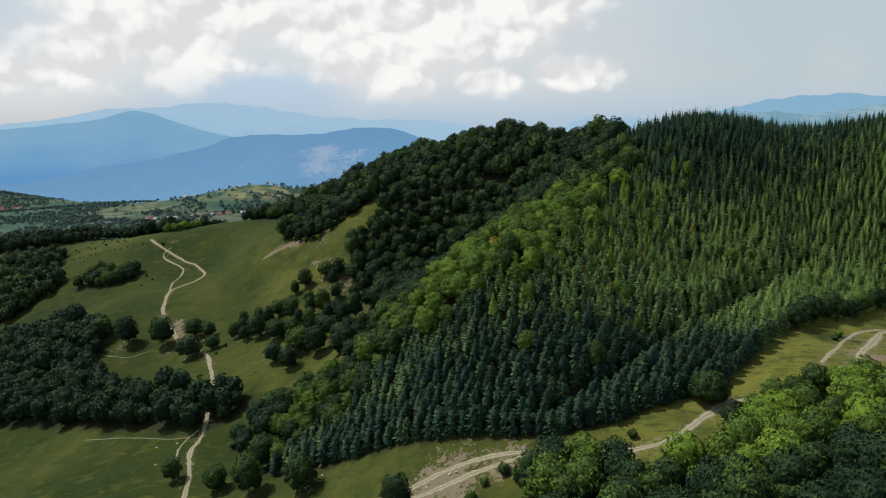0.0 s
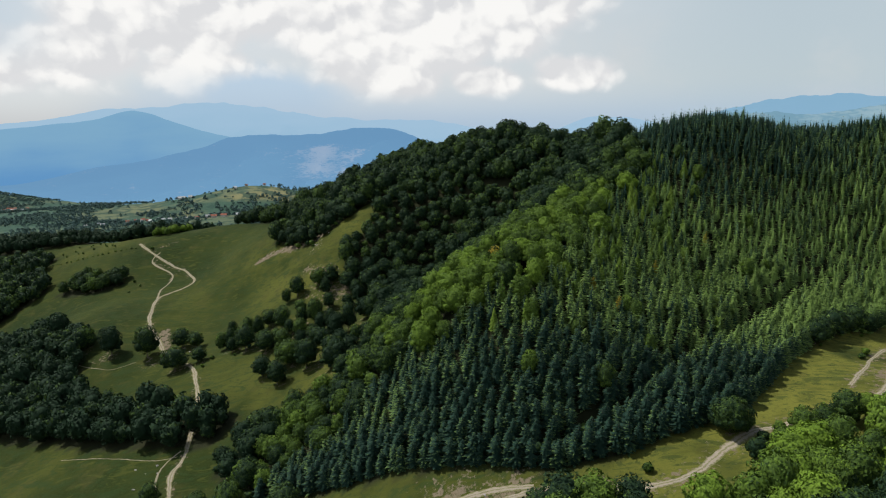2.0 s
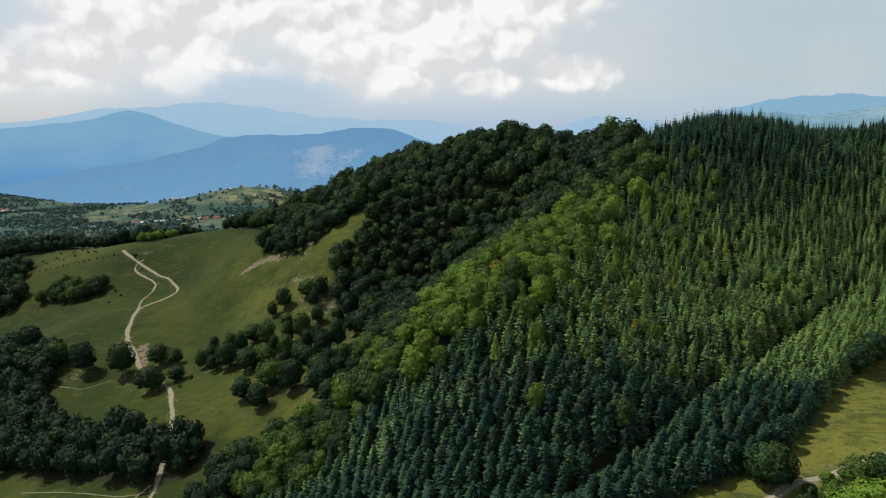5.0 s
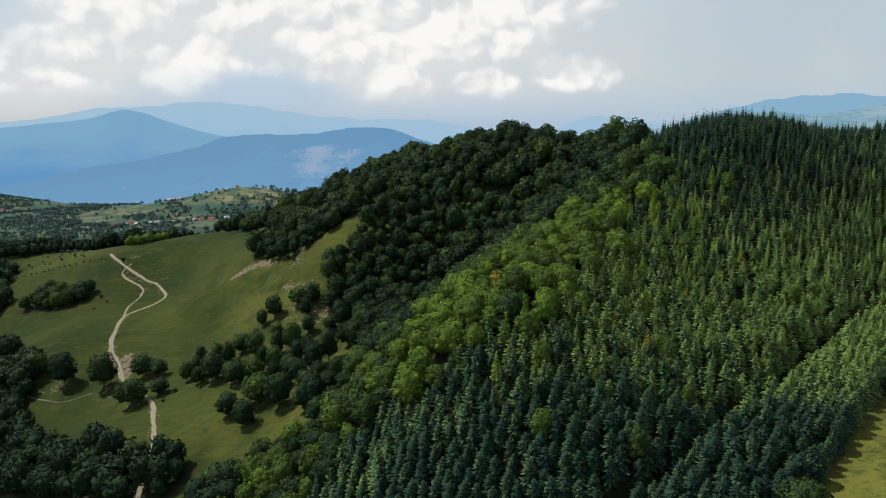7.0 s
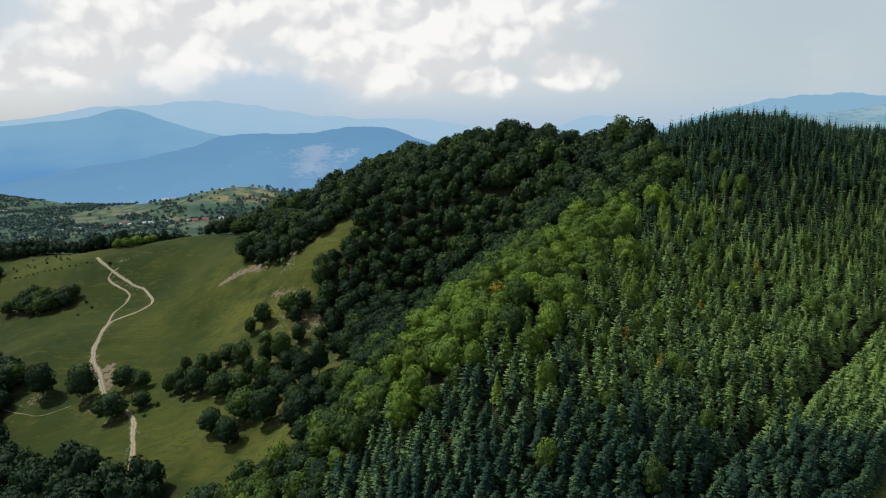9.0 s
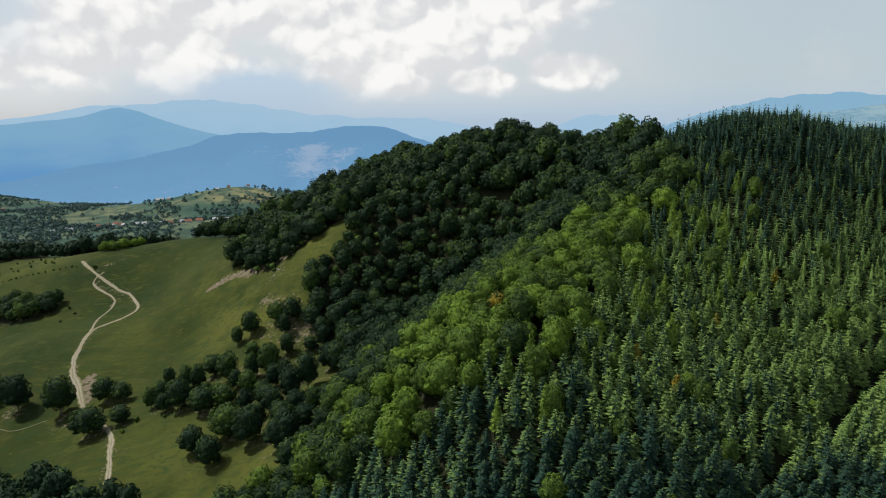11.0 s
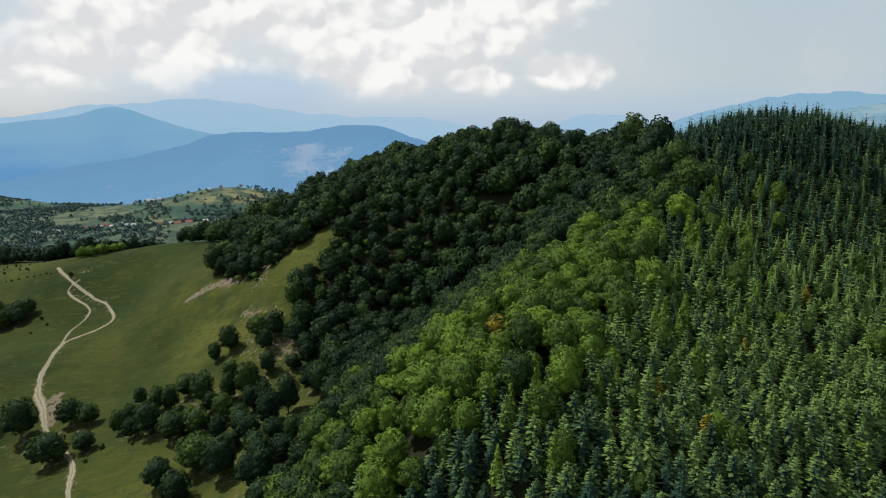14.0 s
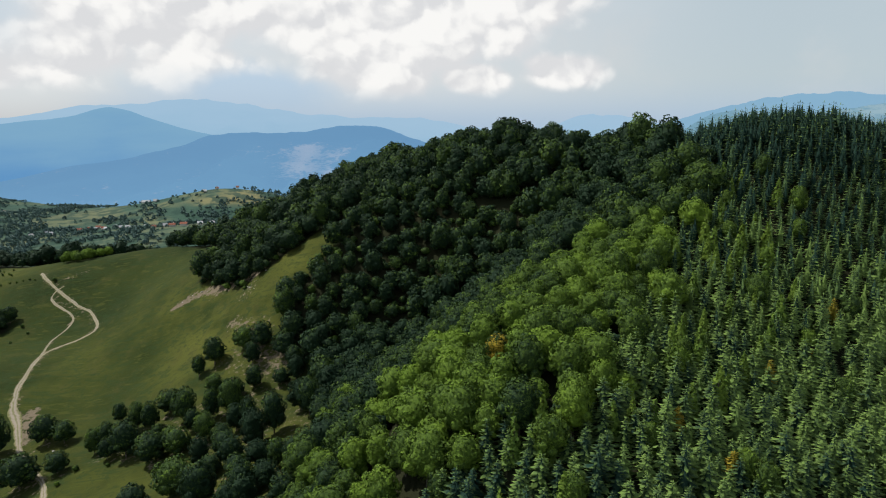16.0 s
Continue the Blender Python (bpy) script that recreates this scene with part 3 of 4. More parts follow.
# ---- trees ----
def sprays(rng, centers, normals, size, lean=0.38):
    """Leaf sprays: small triangles turned outwards, each leaning its own way."""
    k = len(centers)
    n = normals + rng.normal(0, lean, (k, 3))
    n /= np.linalg.norm(n, axis=1)[:, None]
    helper = np.where(np.abs(n[:, 2:3]) < 0.9, (0.0, 0.0, 1.0), (1.0, 0.0, 0.0))
    a = np.cross(n, helper)
    a /= np.linalg.norm(a, axis=1)[:, None]
    b = np.cross(n, a)
    turn = rng.uniform(0, 6.28, k)
    verts = np.zeros((k, 3, 3))
    s = size * rng.uniform(0.6, 1.3, k)
    for i in range(3):
        t = turn + i * 2.094 + rng.uniform(-0.4, 0.4, k)
        r = s * rng.uniform(0.7, 1.2, k)
        verts[:, i] = centers + a * (r * np.cos(t))[:, None] + b * (r * np.sin(t))[:, None]
    flip = np.sign((n * normals).sum(1))[:, None]
    soft = normals * 0.85 + n * flip * 0.25
    soft /= np.linalg.norm(soft, axis=1)[:, None]
    return verts.reshape(-1, 3), np.arange(3 * k).reshape(-1, 3), np.repeat(soft, 3, axis=0)


def core(center, radii, rings=5, sides=9):
    """The closed dark inside of a crown."""
    verts = [center - (0, 0, radii[2])]
    for i in range(1, rings):
        e = -math.pi / 2 + math.pi * i / rings
        for k in range(sides):
            a = 6.2832 * (k + 0.5 * (i % 2)) / sides
            verts.append(center + radii * (math.cos(e) * math.cos(a), math.cos(e) * math.sin(a), math.sin(e)))
    verts.append(center + (0, 0, radii[2]))
    tris, last = [], len(verts) - 1
    for k in range(sides):
        q = (k + 1) % sides
        tris.append((0, 1 + q, 1 + k))
        for i in range(rings - 2):
            a, b = 1 + i * sides + k, 1 + i * sides + q
            tris += [(a, b, b + sides), (a, b + sides, a + sides)]
        tris.append((last, last - sides + k, last - sides + q))
    return np.array(verts), np.array(tris)


def joined(pieces):
    """Several vertex, triangle, freshness and normal arrays as one."""
    vs, ts, fs, ns, start = [], [], [], [], 0
    for v, f, fresh, n in pieces:
        vs.append(v)
        ns.append(n)
        ts.append(f + start)
        fs.append(np.broadcast_to(fresh, (len(v),)))
        start += len(v)
    return np.concatenate(vs), np.concatenate(ts), np.concatenate(fs), np.concatenate(ns)


def broad_crown(rng, width, height, count, size, low=0.12, lobes=9):
    """A billowing crown: sprays over several overlapping lobes, base of the tree at the origin."""
    w, h = width / 2, height * (1 - low)
    mid = np.array((0, 0, height * low + h * 0.5))
    cs, rs = [mid], [np.array((w * 0.8, w * 0.8, h * 0.42))]
    for i in range(lobes):
        a, q = i * 2.4 + rng.uniform(-0.4, 0.4), (i + 0.5) / lobes
        e = math.asin(max(-0.7, min(0.97, 1.72 * q - 0.72)))
        r = rng.uniform(0.20, 0.36) * w
        out = w * rng.uniform(0.92, 1.06) - r
        c = mid + np.array((math.cos(a) * math.cos(e) * out, math.sin(a) * math.cos(e) * out, math.sin(e) * (h * 0.5 - r * 0.8)))
        cs.append(c + rng.normal(0, 0.03 * w, 3))
        rs.append(np.array((r, r, r * rng.uniform(0.6, 0.85))))
    cs, rs = np.array(cs), np.array(rs)
    area = rs[:, 0] ** 2
    pick = rng.choice(len(cs), count * 4, p=area / area.sum())
    n = rng.normal(size=(count * 4, 3))
    n /= np.linalg.norm(n, axis=1)[:, None]
    p = cs[pick] + n * rs[pick] * rng.uniform(0.9, 1.04, (count * 4, 1))
    buried = np.zeros(len(p), bool)
    for i, (c, r) in enumerate(zip(cs, rs)):
        buried |= (i != pick) & ((((p - c) / (r * 0.93)) ** 2).sum(1) < 1)
    keep = np.where(~buried)[0][:count]
    n = n[keep] / rs[pick[keep]]
    n /= np.linalg.norm(n, axis=1)[:, None]
    whole = (p[keep] - mid) / (w, w, h * 0.5)
    n = n + 0.75 * whole
    n += rng.normal(0, 0.22, n.shape)
    n /= np.linalg.norm(n, axis=1)[:, None]
    v, f, soft = sprays(rng, p[keep], n, size)
    shade = rng.normal(0, 0.12, len(cs))[pick[keep]] + rng.normal(0, 0.1, len(keep))
    pieces = [(v, f, np.repeat(shade, 3), soft)]
    for c, r in list(zip(cs, rs))[:9 if count > 800 else 1]:
        cv, cf = core(c, r * 0.92, 4, 6)
        pieces.append((cv, cf, -0.05, (cv - c) / (r * 0.92)))
    return joined(pieces)


def spruce_crown(rng, width, height, tiers, per, low=0.05, taper=0.62):
    """Whorls of flat fronds, one above another with dark gaps; also the needle tint: fresh at the tips, inner shade put
    in towards the stem.
    """
    verts, tris, fresh, normals = [], [], [], []
    up = np.array((0, 0, 1.0))
    for k in range(tiers):
        q = max(0.0, min(0.96, (k + rng.uniform(-0.12, 0.12)) / tiers))
        z0 = height * (low + (1 - low) * q)
        r = width / 2 * min(1.0, 0.72 + 1.6 * q) * (1 - q) ** taper * rng.uniform(0.88, 1.12) + 0.2
        boughs = max(5, round(per * (1 - 0.5 * q)))
        first = rng.uniform(0, 6.28)
        for i in range(boughs):
            a = first + i * 6.283 / boughs + rng.uniform(-0.3, 0.3)
            l = r * rng.uniform(0.6, 1.2)
            z = z0 + rng.uniform(-0.2, 0.2)
            sag = rng.uniform(0.05, 0.3) * l * (1 - q)
            d = np.array((math.cos(a), math.sin(a), 0))
            s = np.array((-d[1], d[0], rng.uniform(-0.25, 0.25)))
            wide = rng.uniform(0.12, 0.19) * l + 0.07
            mid = d * (rng.uniform(0.55, 0.7) * l) + up * (z - 0.55 * sag)
            b = len(verts)
            verts += [d * (0.12 * l) + up * (z + 0.06 * l), mid + s * wide, mid - s * wide, d * l + up * (z - sag + rng.uniform(0.0, 0.14) * l)]
            tris += [(b, b + 2, b + 1), (b + 1, b + 2, b + 3)]
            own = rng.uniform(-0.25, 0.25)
            # young tips lighter; the stem end tinted dark for the crown's inner shade
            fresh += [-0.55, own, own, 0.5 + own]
            n = d * 0.85 + up * (0.42 + 0.5 * q) + rng.normal(0, 0.2, 3)
            normals += [n / np.linalg.norm(n)] * 4
    # closed inner cone, tinted dark to stand for shade between the boughs
    b = len(verts)
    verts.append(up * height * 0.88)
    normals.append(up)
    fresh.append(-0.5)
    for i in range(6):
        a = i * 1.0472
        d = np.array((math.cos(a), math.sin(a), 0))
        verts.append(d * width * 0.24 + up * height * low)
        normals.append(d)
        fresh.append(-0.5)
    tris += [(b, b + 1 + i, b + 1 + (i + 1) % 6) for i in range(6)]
    b = len(verts)
    for x, y in ((0.24, 0), (-0.12, 0.2), (-0.12, -0.2)):
        verts.append(np.array((x, y, height * 0.92)))
        normals.append(np.array((x, y, 0.1)) / math.hypot(x, y, 0.1))
    verts.append(np.array((0, 0, height)))
    normals.append(up)
    tris += [(b, b + 1, b + 3), (b + 1, b + 2, b + 3), (b + 2, b, b + 3)]
    fresh += [0.2, 0.2, 0.2, 0.3]
    return np.array(verts), np.array(tris), np.array(fresh), np.array(normals)


def larch_crown(rng, width, height, count, size):
    """A slim airy cone of soft tufts."""
    q = 1 - np.sqrt(rng.uniform(0, 1, count))
    a = rng.uniform(0, 6.28, count)
    r = width / 2 * (1 - q) ** 0.8 * rng.uniform(0.55, 1.05, count)
    p = np.stack([r * np.cos(a), r * np.sin(a), height * (0.1 + 0.9 * q)], -1)
    n = np.stack([np.cos(a), np.sin(a), np.full(count, 0.6)], -1) + rng.normal(0, 0.3, (count, 3))
    n /= np.linalg.norm(n, axis=1)[:, None]
    v, f, soft = sprays(rng, p, n, size, 0.4)
    return v, f, np.repeat(rng.normal(0, 0.12, count), 3), soft


def trunk_shape(height, radius, limbs, rng, sides=7):
    """A tapered, slightly bent trunk with rising limbs."""
    verts, tris = [], []

    def tube(points, radii):
        b = len(verts)
        for p, r in zip(points, radii):
            for i in range(sides):
                t = 6.283 * i / sides
                verts.append((p[0] + r * math.cos(t), p[1] + r * math.sin(t), p[2]))
        for j in range(len(points) - 1):
            for i in range(sides):
                p, q = b + j * sides + i, b + j * sides + (i + 1) % sides
                tris.extend([(p, q, q + sides), (p, q + sides, p + sides)])

    bend = rng.uniform(-0.03, 0.03, 2) * height
    spine = [(bend[0] * f * f, bend[1] * f * f, height * f - 0.4) for f in (0, 0.06, 0.3, 0.6, 1.0)]
    tube(spine, [radius * 1.35, radius, radius * 0.8, radius * 0.5, radius * 0.1])
    for i in range(limbs):
        a, z = i * 2.4 + rng.uniform(-0.3, 0.3), height * rng.uniform(0.25, 0.6)
        l = height * rng.uniform(0.25, 0.4)
        tube([(0, 0, z), (math.cos(a) * l * 0.5, math.sin(a) * l * 0.5, z + l * 0.45), (math.cos(a) * l, math.sin(a) * l, z + l * 0.8)],
             [radius * 0.45, radius * 0.3, radius * 0.06])
    return np.array(verts), np.array(tris)


def tree_meshes(kind, seed, detail):
    """Trunk and crown arrays for one tree of unit character (true size)."""
    rng = np.random.default_rng(seed)
    if kind == "beech":
        w, h = rng.uniform(10.5, 13.5), rng.uniform(12.5, 15.5)
        crown = broad_crown(rng, w, h, int(1900 * detail), 0.40 / detail ** 0.5, 0.05, 24)
        trunk = trunk_shape(h * 0.8, 0.32, 5, rng)
    elif kind == "spruce":
        w, h = rng.uniform(6.0, 7.6), rng.uniform(9.0, 11.0)
        crown = spruce_crown(rng, w, h, int(14 * detail ** 0.35), round(18 * detail ** 0.65))
        trunk = trunk_shape(h * 0.97, 0.2, 0, rng, 6)
    elif kind == "larch":
        w, h = rng.uniform(4.2, 5.6), rng.uniform(10.5, 13)
        crown = larch_crown(rng, w, h, int(520 * detail), 0.55 / detail ** 0.45)
        trunk = trunk_shape(h * 0.97, 0.18, 0, rng, 6)
    else:
        w, h = rng.uniform(3.2, 4.4), rng.uniform(2.4, 3.4)
        crown = broad_crown(rng, w, h, int(260 * detail), 0.32, 0.02, 5)
        trunk = trunk_shape(h * 0.6, 0.09, 3, rng, 5)
    return trunk, crown


LEAVES = {"beech": BEECH, "spruce": SPRUCE, "larch": LARCH, "shrub": BEECH}


def tree_models(kind, count, seed, mat=None, tints=(0.2, 0.8), detail=1.0):
    """Shared trunk and crown meshes of single trees."""
    models = []
    for i in range(count):
        trunk, crown = tree_meshes(kind, seed + i, detail)
        rng = np.random.default_rng(seed + i)
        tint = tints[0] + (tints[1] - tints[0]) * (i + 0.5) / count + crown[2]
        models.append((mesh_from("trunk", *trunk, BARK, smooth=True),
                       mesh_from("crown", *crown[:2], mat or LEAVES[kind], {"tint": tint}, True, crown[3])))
    return models


def plant(name, model, x, y, size, turn, label, category, group="", squash=1.0):
    """One tree of its own: trunk and crown under an Empty at its foot."""
    tree = new(name)
    tree.matrix_world = Matrix.LocRotScale((x, y, float(land(x, y)) - 0.1), Euler((0, 0, turn)), (size, size, size * squash))
    for part_name, me in zip(("trunk", "crown"), model):
        new(part_name, me).parent = tree
    return tagged(tree, label, category, group)


NOTCH = [(107, 405), (113, 405), (116, 440), (108, 440)]


def in_sight(p):
    """Leaves out the far side of the hill."""
    x, y = p[:, 0], p[:, 1]
    return p[~inside(NOTCH, x, y) & (x < 0.72 * y + 15) & (y < np.where(x > 105, 462, np.where(x > 0, 535, 600)))]


def stand(poly, gap, seed, jitter=0.42, keep_off=3.0, only=None, clear=None):
    """Places for trees in a plan polygon, on a shaken grid."""
    rng = np.random.default_rng(seed)
    px, py = [p[0] for p in poly], [p[1] for p in poly]
    x, y = np.meshgrid(np.arange(min(px), max(px), gap), np.arange(min(py), max(py), gap * 0.9))
    x[1::2] += gap / 2
    x, y = (x + rng.uniform(-jitter, jitter, x.shape) * gap).ravel(), (y + rng.uniform(-jitter, jitter, y.shape) * gap).ravel()
    ok = inside(poly, x, y)
    for line in ROADS:
        ok &= from_line(line, x, y) > keep_off
    if only is not None:
        ok &= inside(only, x, y)
    if clear is not None:
        ok &= ~inside(clear, x, y)
    return np.stack([x[ok], y[ok]], -1)


def warped(x, y):
    """Shakes plan points so that borders between kinds of wood run unevenly."""
    u = 4 * np.sin(x / 11.0 + 2 * np.sin(y / 17.0)) + 3 * np.sin(y / 4.3 + x / 6.1)
    v = 4 * np.sin(y / 12.0 - 2 * np.sin(x / 15.0)) + 3 * np.sin(x / 4.9 - y / 5.7)
    return x + u, y + v


def scattered(poly, gap, seed, only=None, clear=None, keep_off=3.0):
    """Places at random in a plan polygon, none nearer to another than the gap."""
    r = np.random.default_rng(seed)
    px, py = [p[0] for p in poly], [p[1] for p in poly]
    many = int((max(px) - min(px)) * (max(py) - min(py)) / gap ** 2 * 16)
    x, y = r.uniform(min(px), max(px), many), r.uniform(min(py), max(py), many)
    ok = inside(poly, x, y)
    for line in ROADS:
        ok &= from_line(line, x, y) > keep_off
    if only is not None:
        ok &= inside(only, *warped(x, y))
    if clear is not None:
        ok &= ~inside(clear, *warped(x, y))
    cells, out = {}, []
    for a, c in in_sight(np.stack([x[ok], y[ok]], -1)):
        i, j = int(a // gap), int(c // gap)
        if all((a - u) ** 2 + (c - v) ** 2 > gap * gap for k in (-1, 0, 1) for l in (-1, 0, 1) for u, v in cells.get((i + k, j + l), ())):
            cells.setdefault((i, j), []).append((a, c))
            out.append((a, c))
    return np.array(out)


def forest(name, kind, places, seed, sizes, tints, label, category, detail=0.42, mat=None, tint_at=None, size_at=None, fine_to=0.0):
    """A wood beyond counting, as one mesh."""
    rng = np.random.default_rng(seed)
    models = [tree_meshes(kind, seed * 10 + i, detail)[1] for i in range(6)]
    plain = [tree_meshes(kind, seed * 10 + i, detail * 0.6)[1] for i in range(6)] if fine_to else models
    vs, ts, tint, ns, start = [], [], [], [], 0
    grounds = land(places[:, 0], places[:, 1])
    for (x, y), z in zip(places, grounds):
        v, t, f, n = (models if y < fine_to else plain)[rng.integers(6)]
        a, s = rng.uniform(0, 6.28), rng.uniform(*sizes) * (size_at(x, y) if size_at else 1.0)
        c, sn = math.cos(a) * s, math.sin(a) * s
        vs.append(np.stack([v[:, 0] * c - v[:, 1] * sn + x, v[:, 0] * sn + v[:, 1] * c + y, v[:, 2] * s * rng.uniform(0.85, 1.2) + z], -1))
        ns.append(np.stack([(n[:, 0] * c - n[:, 1] * sn) / s, (n[:, 0] * sn + n[:, 1] * c) / s, n[:, 2]], -1))
        ts.append(t + start)
        start += len(v)
        base = rng.uniform(*tints) + (tint_at(x, y) if tint_at else 0.0)
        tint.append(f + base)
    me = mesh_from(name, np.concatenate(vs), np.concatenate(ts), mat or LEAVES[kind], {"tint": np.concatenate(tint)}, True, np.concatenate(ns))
    tagged(new(name, me), label, category, kind="stuff")


rng = np.random.default_rng(7)
# beech tints from dark to bright; on the spur they paint sun and shade
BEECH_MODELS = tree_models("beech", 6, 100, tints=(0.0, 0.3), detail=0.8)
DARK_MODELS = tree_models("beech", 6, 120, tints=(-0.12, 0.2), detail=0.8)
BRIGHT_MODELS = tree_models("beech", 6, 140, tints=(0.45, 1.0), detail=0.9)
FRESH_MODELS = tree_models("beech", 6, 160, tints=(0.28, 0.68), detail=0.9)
# spruces in two tints, standing for shaded and sunlit places
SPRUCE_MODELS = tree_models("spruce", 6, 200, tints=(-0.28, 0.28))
SUNLIT_SPRUCE_MODELS = tree_models("spruce", 6, 220, tints=(0.25, 0.8))
LARCH_MODELS = tree_models("larch", 4, 300)
SHRUB_MODELS = tree_models("shrub", 4, 400, tints=(0.2, 0.6))
AUTUMN_MODELS = tree_models("beech", 2, 500, AUTUMN, (0.5, 0.9), 0.8)
SICK_MODELS = tree_models("spruce", 2, 520, AUTUMN, (0.0, 0.5))

def painted_sun(x, y):
    """Sunlight painted into the spruces' tint on the open slope over the gully, shade at the foot and under the ridge.
    """
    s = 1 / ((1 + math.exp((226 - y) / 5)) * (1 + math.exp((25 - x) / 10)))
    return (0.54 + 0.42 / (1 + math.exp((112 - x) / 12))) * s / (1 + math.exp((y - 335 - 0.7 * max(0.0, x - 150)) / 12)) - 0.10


# the hill: spruce plantation, front trees one by one, the rest as a wood
spruces = scattered(HILL_WOOD, 3.1, 11, only=SPRUCE_SIDE)
spruces = spruces[from_line(GULLY, spruces[:, 0], spruces[:, 1]) > 1.4]
spruces = spruces[np.argsort(spruces[:, 1])]
edge = smooth_line([(-57, 220), (-37, 211), (-12, 201), (12, 192), (30, 184), (53, 184), (78, 193), (93, 200), (106, 212), (119, 225), (135, 240)], 4.0)
spruces = spruces[[np.min((edge[:, 0] - x) ** 2 + (edge[:, 1] - y) ** 2) > 6.5 for x, y in spruces]]
spruces = np.concatenate([edge + np.random.default_rng(15).uniform(-0.7, 0.7, edge.shape), spruces])
front = spruces[(spruces[:, 0] > -70) & (spruces[:, 0] < 135)][:300]
chosen = {(round(a, 3), round(b, 3)) for a, b in front}
rest = np.array([p for p in spruces if (round(p[0], 3), round(p[1], 3)) not in chosen])
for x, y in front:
    # lighter tint where sunlight is painted, only the darker models low at the foot
    plant("spruce_tree", (SUNLIT_SPRUCE_MODELS if painted_sun(x, y) + rng.uniform(-0.25, 0.25) > 0.3 else SPRUCE_MODELS)[rng.integers(3 if y < 220 else 6)], x, y, rng.uniform(0.72, 1.0), rng.uniform(0, 6.28),
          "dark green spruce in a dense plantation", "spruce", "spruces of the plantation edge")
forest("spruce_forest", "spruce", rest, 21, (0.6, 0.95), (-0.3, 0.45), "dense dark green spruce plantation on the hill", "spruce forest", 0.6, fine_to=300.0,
       tint_at=painted_sun,
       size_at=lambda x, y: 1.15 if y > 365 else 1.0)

beeches = scattered(HILL_WOOD, 5.4, 12, clear=SPRUCE_SIDE)
old_beeches = scattered(HILL_WOOD, 6.4, 14, clear=SPRUCE_SIDE)
beeches, old_beeches = beeches[beeches[:, 1] < 395], old_beeches[old_beeches[:, 1] > 397]


SPUR_CREST = [(-60, 236), (-46, 262), (-24, 276), (0, 300), (24, 322), (48, 344), (72, 362), (98, 385)]


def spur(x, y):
    """How far a place lies on the near side of the spur, where sunlight is painted into the crowns: 0 to 1."""
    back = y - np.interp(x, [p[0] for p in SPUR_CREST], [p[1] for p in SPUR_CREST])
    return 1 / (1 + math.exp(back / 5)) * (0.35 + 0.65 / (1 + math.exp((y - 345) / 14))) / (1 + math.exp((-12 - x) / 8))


close = (beeches[:, 1] < 338) & (beeches[:, 0] > -75)
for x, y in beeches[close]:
    # light painted by choice of model: bright on the near side, dark behind
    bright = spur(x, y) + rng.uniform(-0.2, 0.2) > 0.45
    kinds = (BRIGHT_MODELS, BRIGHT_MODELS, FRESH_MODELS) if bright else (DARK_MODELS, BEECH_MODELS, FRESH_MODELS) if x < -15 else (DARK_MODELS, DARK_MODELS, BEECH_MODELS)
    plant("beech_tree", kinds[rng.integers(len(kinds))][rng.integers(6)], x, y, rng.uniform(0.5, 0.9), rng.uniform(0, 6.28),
          "bright green beech in a dense wood, tinted as sunlit" if bright else "dark green beech in a dense wood", "beech", "beeches of the near spur", rng.uniform(0.9, 1.2))
# tint_at carries the spur's painted sunlight into the wood behind
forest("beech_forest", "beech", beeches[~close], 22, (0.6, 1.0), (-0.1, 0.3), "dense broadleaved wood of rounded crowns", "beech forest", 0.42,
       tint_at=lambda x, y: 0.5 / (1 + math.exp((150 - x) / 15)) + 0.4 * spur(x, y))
forest("old_beech_forest", "beech", old_beeches, 24, (0.68, 1.14), (0.0, 0.36), "old broadleaved wood of broad dark crowns", "beech forest", 0.3,
       tint_at=lambda x, y: 0.5 / (1 + math.exp((150 - x) / 15)), size_at=lambda x, y: 0.84 if y < 455 and x < 5 else 1.0)

# undergrowth where the canopy leaves gaps
crowns = np.concatenate([spruces, beeches, old_beeches])
fill = scattered(HILL_WOOD, 3.6, 13)
space = np.array([np.min((crowns[:, 0] - x) ** 2 + (crowns[:, 1] - y) ** 2) for x, y in fill])
forest("undergrowth", "shrub", fill[(space > 3.1 ** 2) & (fill[:, 1] < 470)], 23, (1.0, 1.7), (-0.1, 0.4), "dark green undergrowth between the trees", "undergrowth", 0.3)

# tall old trees standing out on the ridge: x, y, size
for x, y, s in ((30, 494, 1.05), (24, 488, 0.95), (72, 478, 1.05), (103, 424, 1.3), (98, 428, 1.15), (92, 438, 1.0), (-14, 540, 1.0)):
    plant("ridge_tree", BEECH_MODELS[rng.integers(6)], x, y, s, rng.uniform(0, 6.28), "tall old broadleaved tree on the ridge", "tree", "trees of the ridge", 1.1)

# woods round the pasture
for name, poly, seed in (("left_forest", LEFT_WOOD, 31), ("far_forest", FAR_LEFT_WOOD, 32), ("crest_forest", CREST_WOOD, 33)):
    forest(name.replace("left_", "valley_"), "beech", stand(poly, 7.0, seed, keep_off=1.5 if seed == 31 else 4.0), seed, (0.55, 1.05), (-0.25, 0.15),
           "dark broadleaved wood beside the pasture", "wood", 0.16 if seed == 31 else 0.1, BEECH)
for x, y in stand(CLUMP_WOOD, 7.0, 34):
    plant("broadleaf_tree", BEECH_MODELS[rng.integers(6)], x, y, rng.uniform(0.65, 0.9), rng.uniform(0, 6.28),
          "dark broadleaved tree in a clump on the pasture", "tree", "trees of the pasture clump")

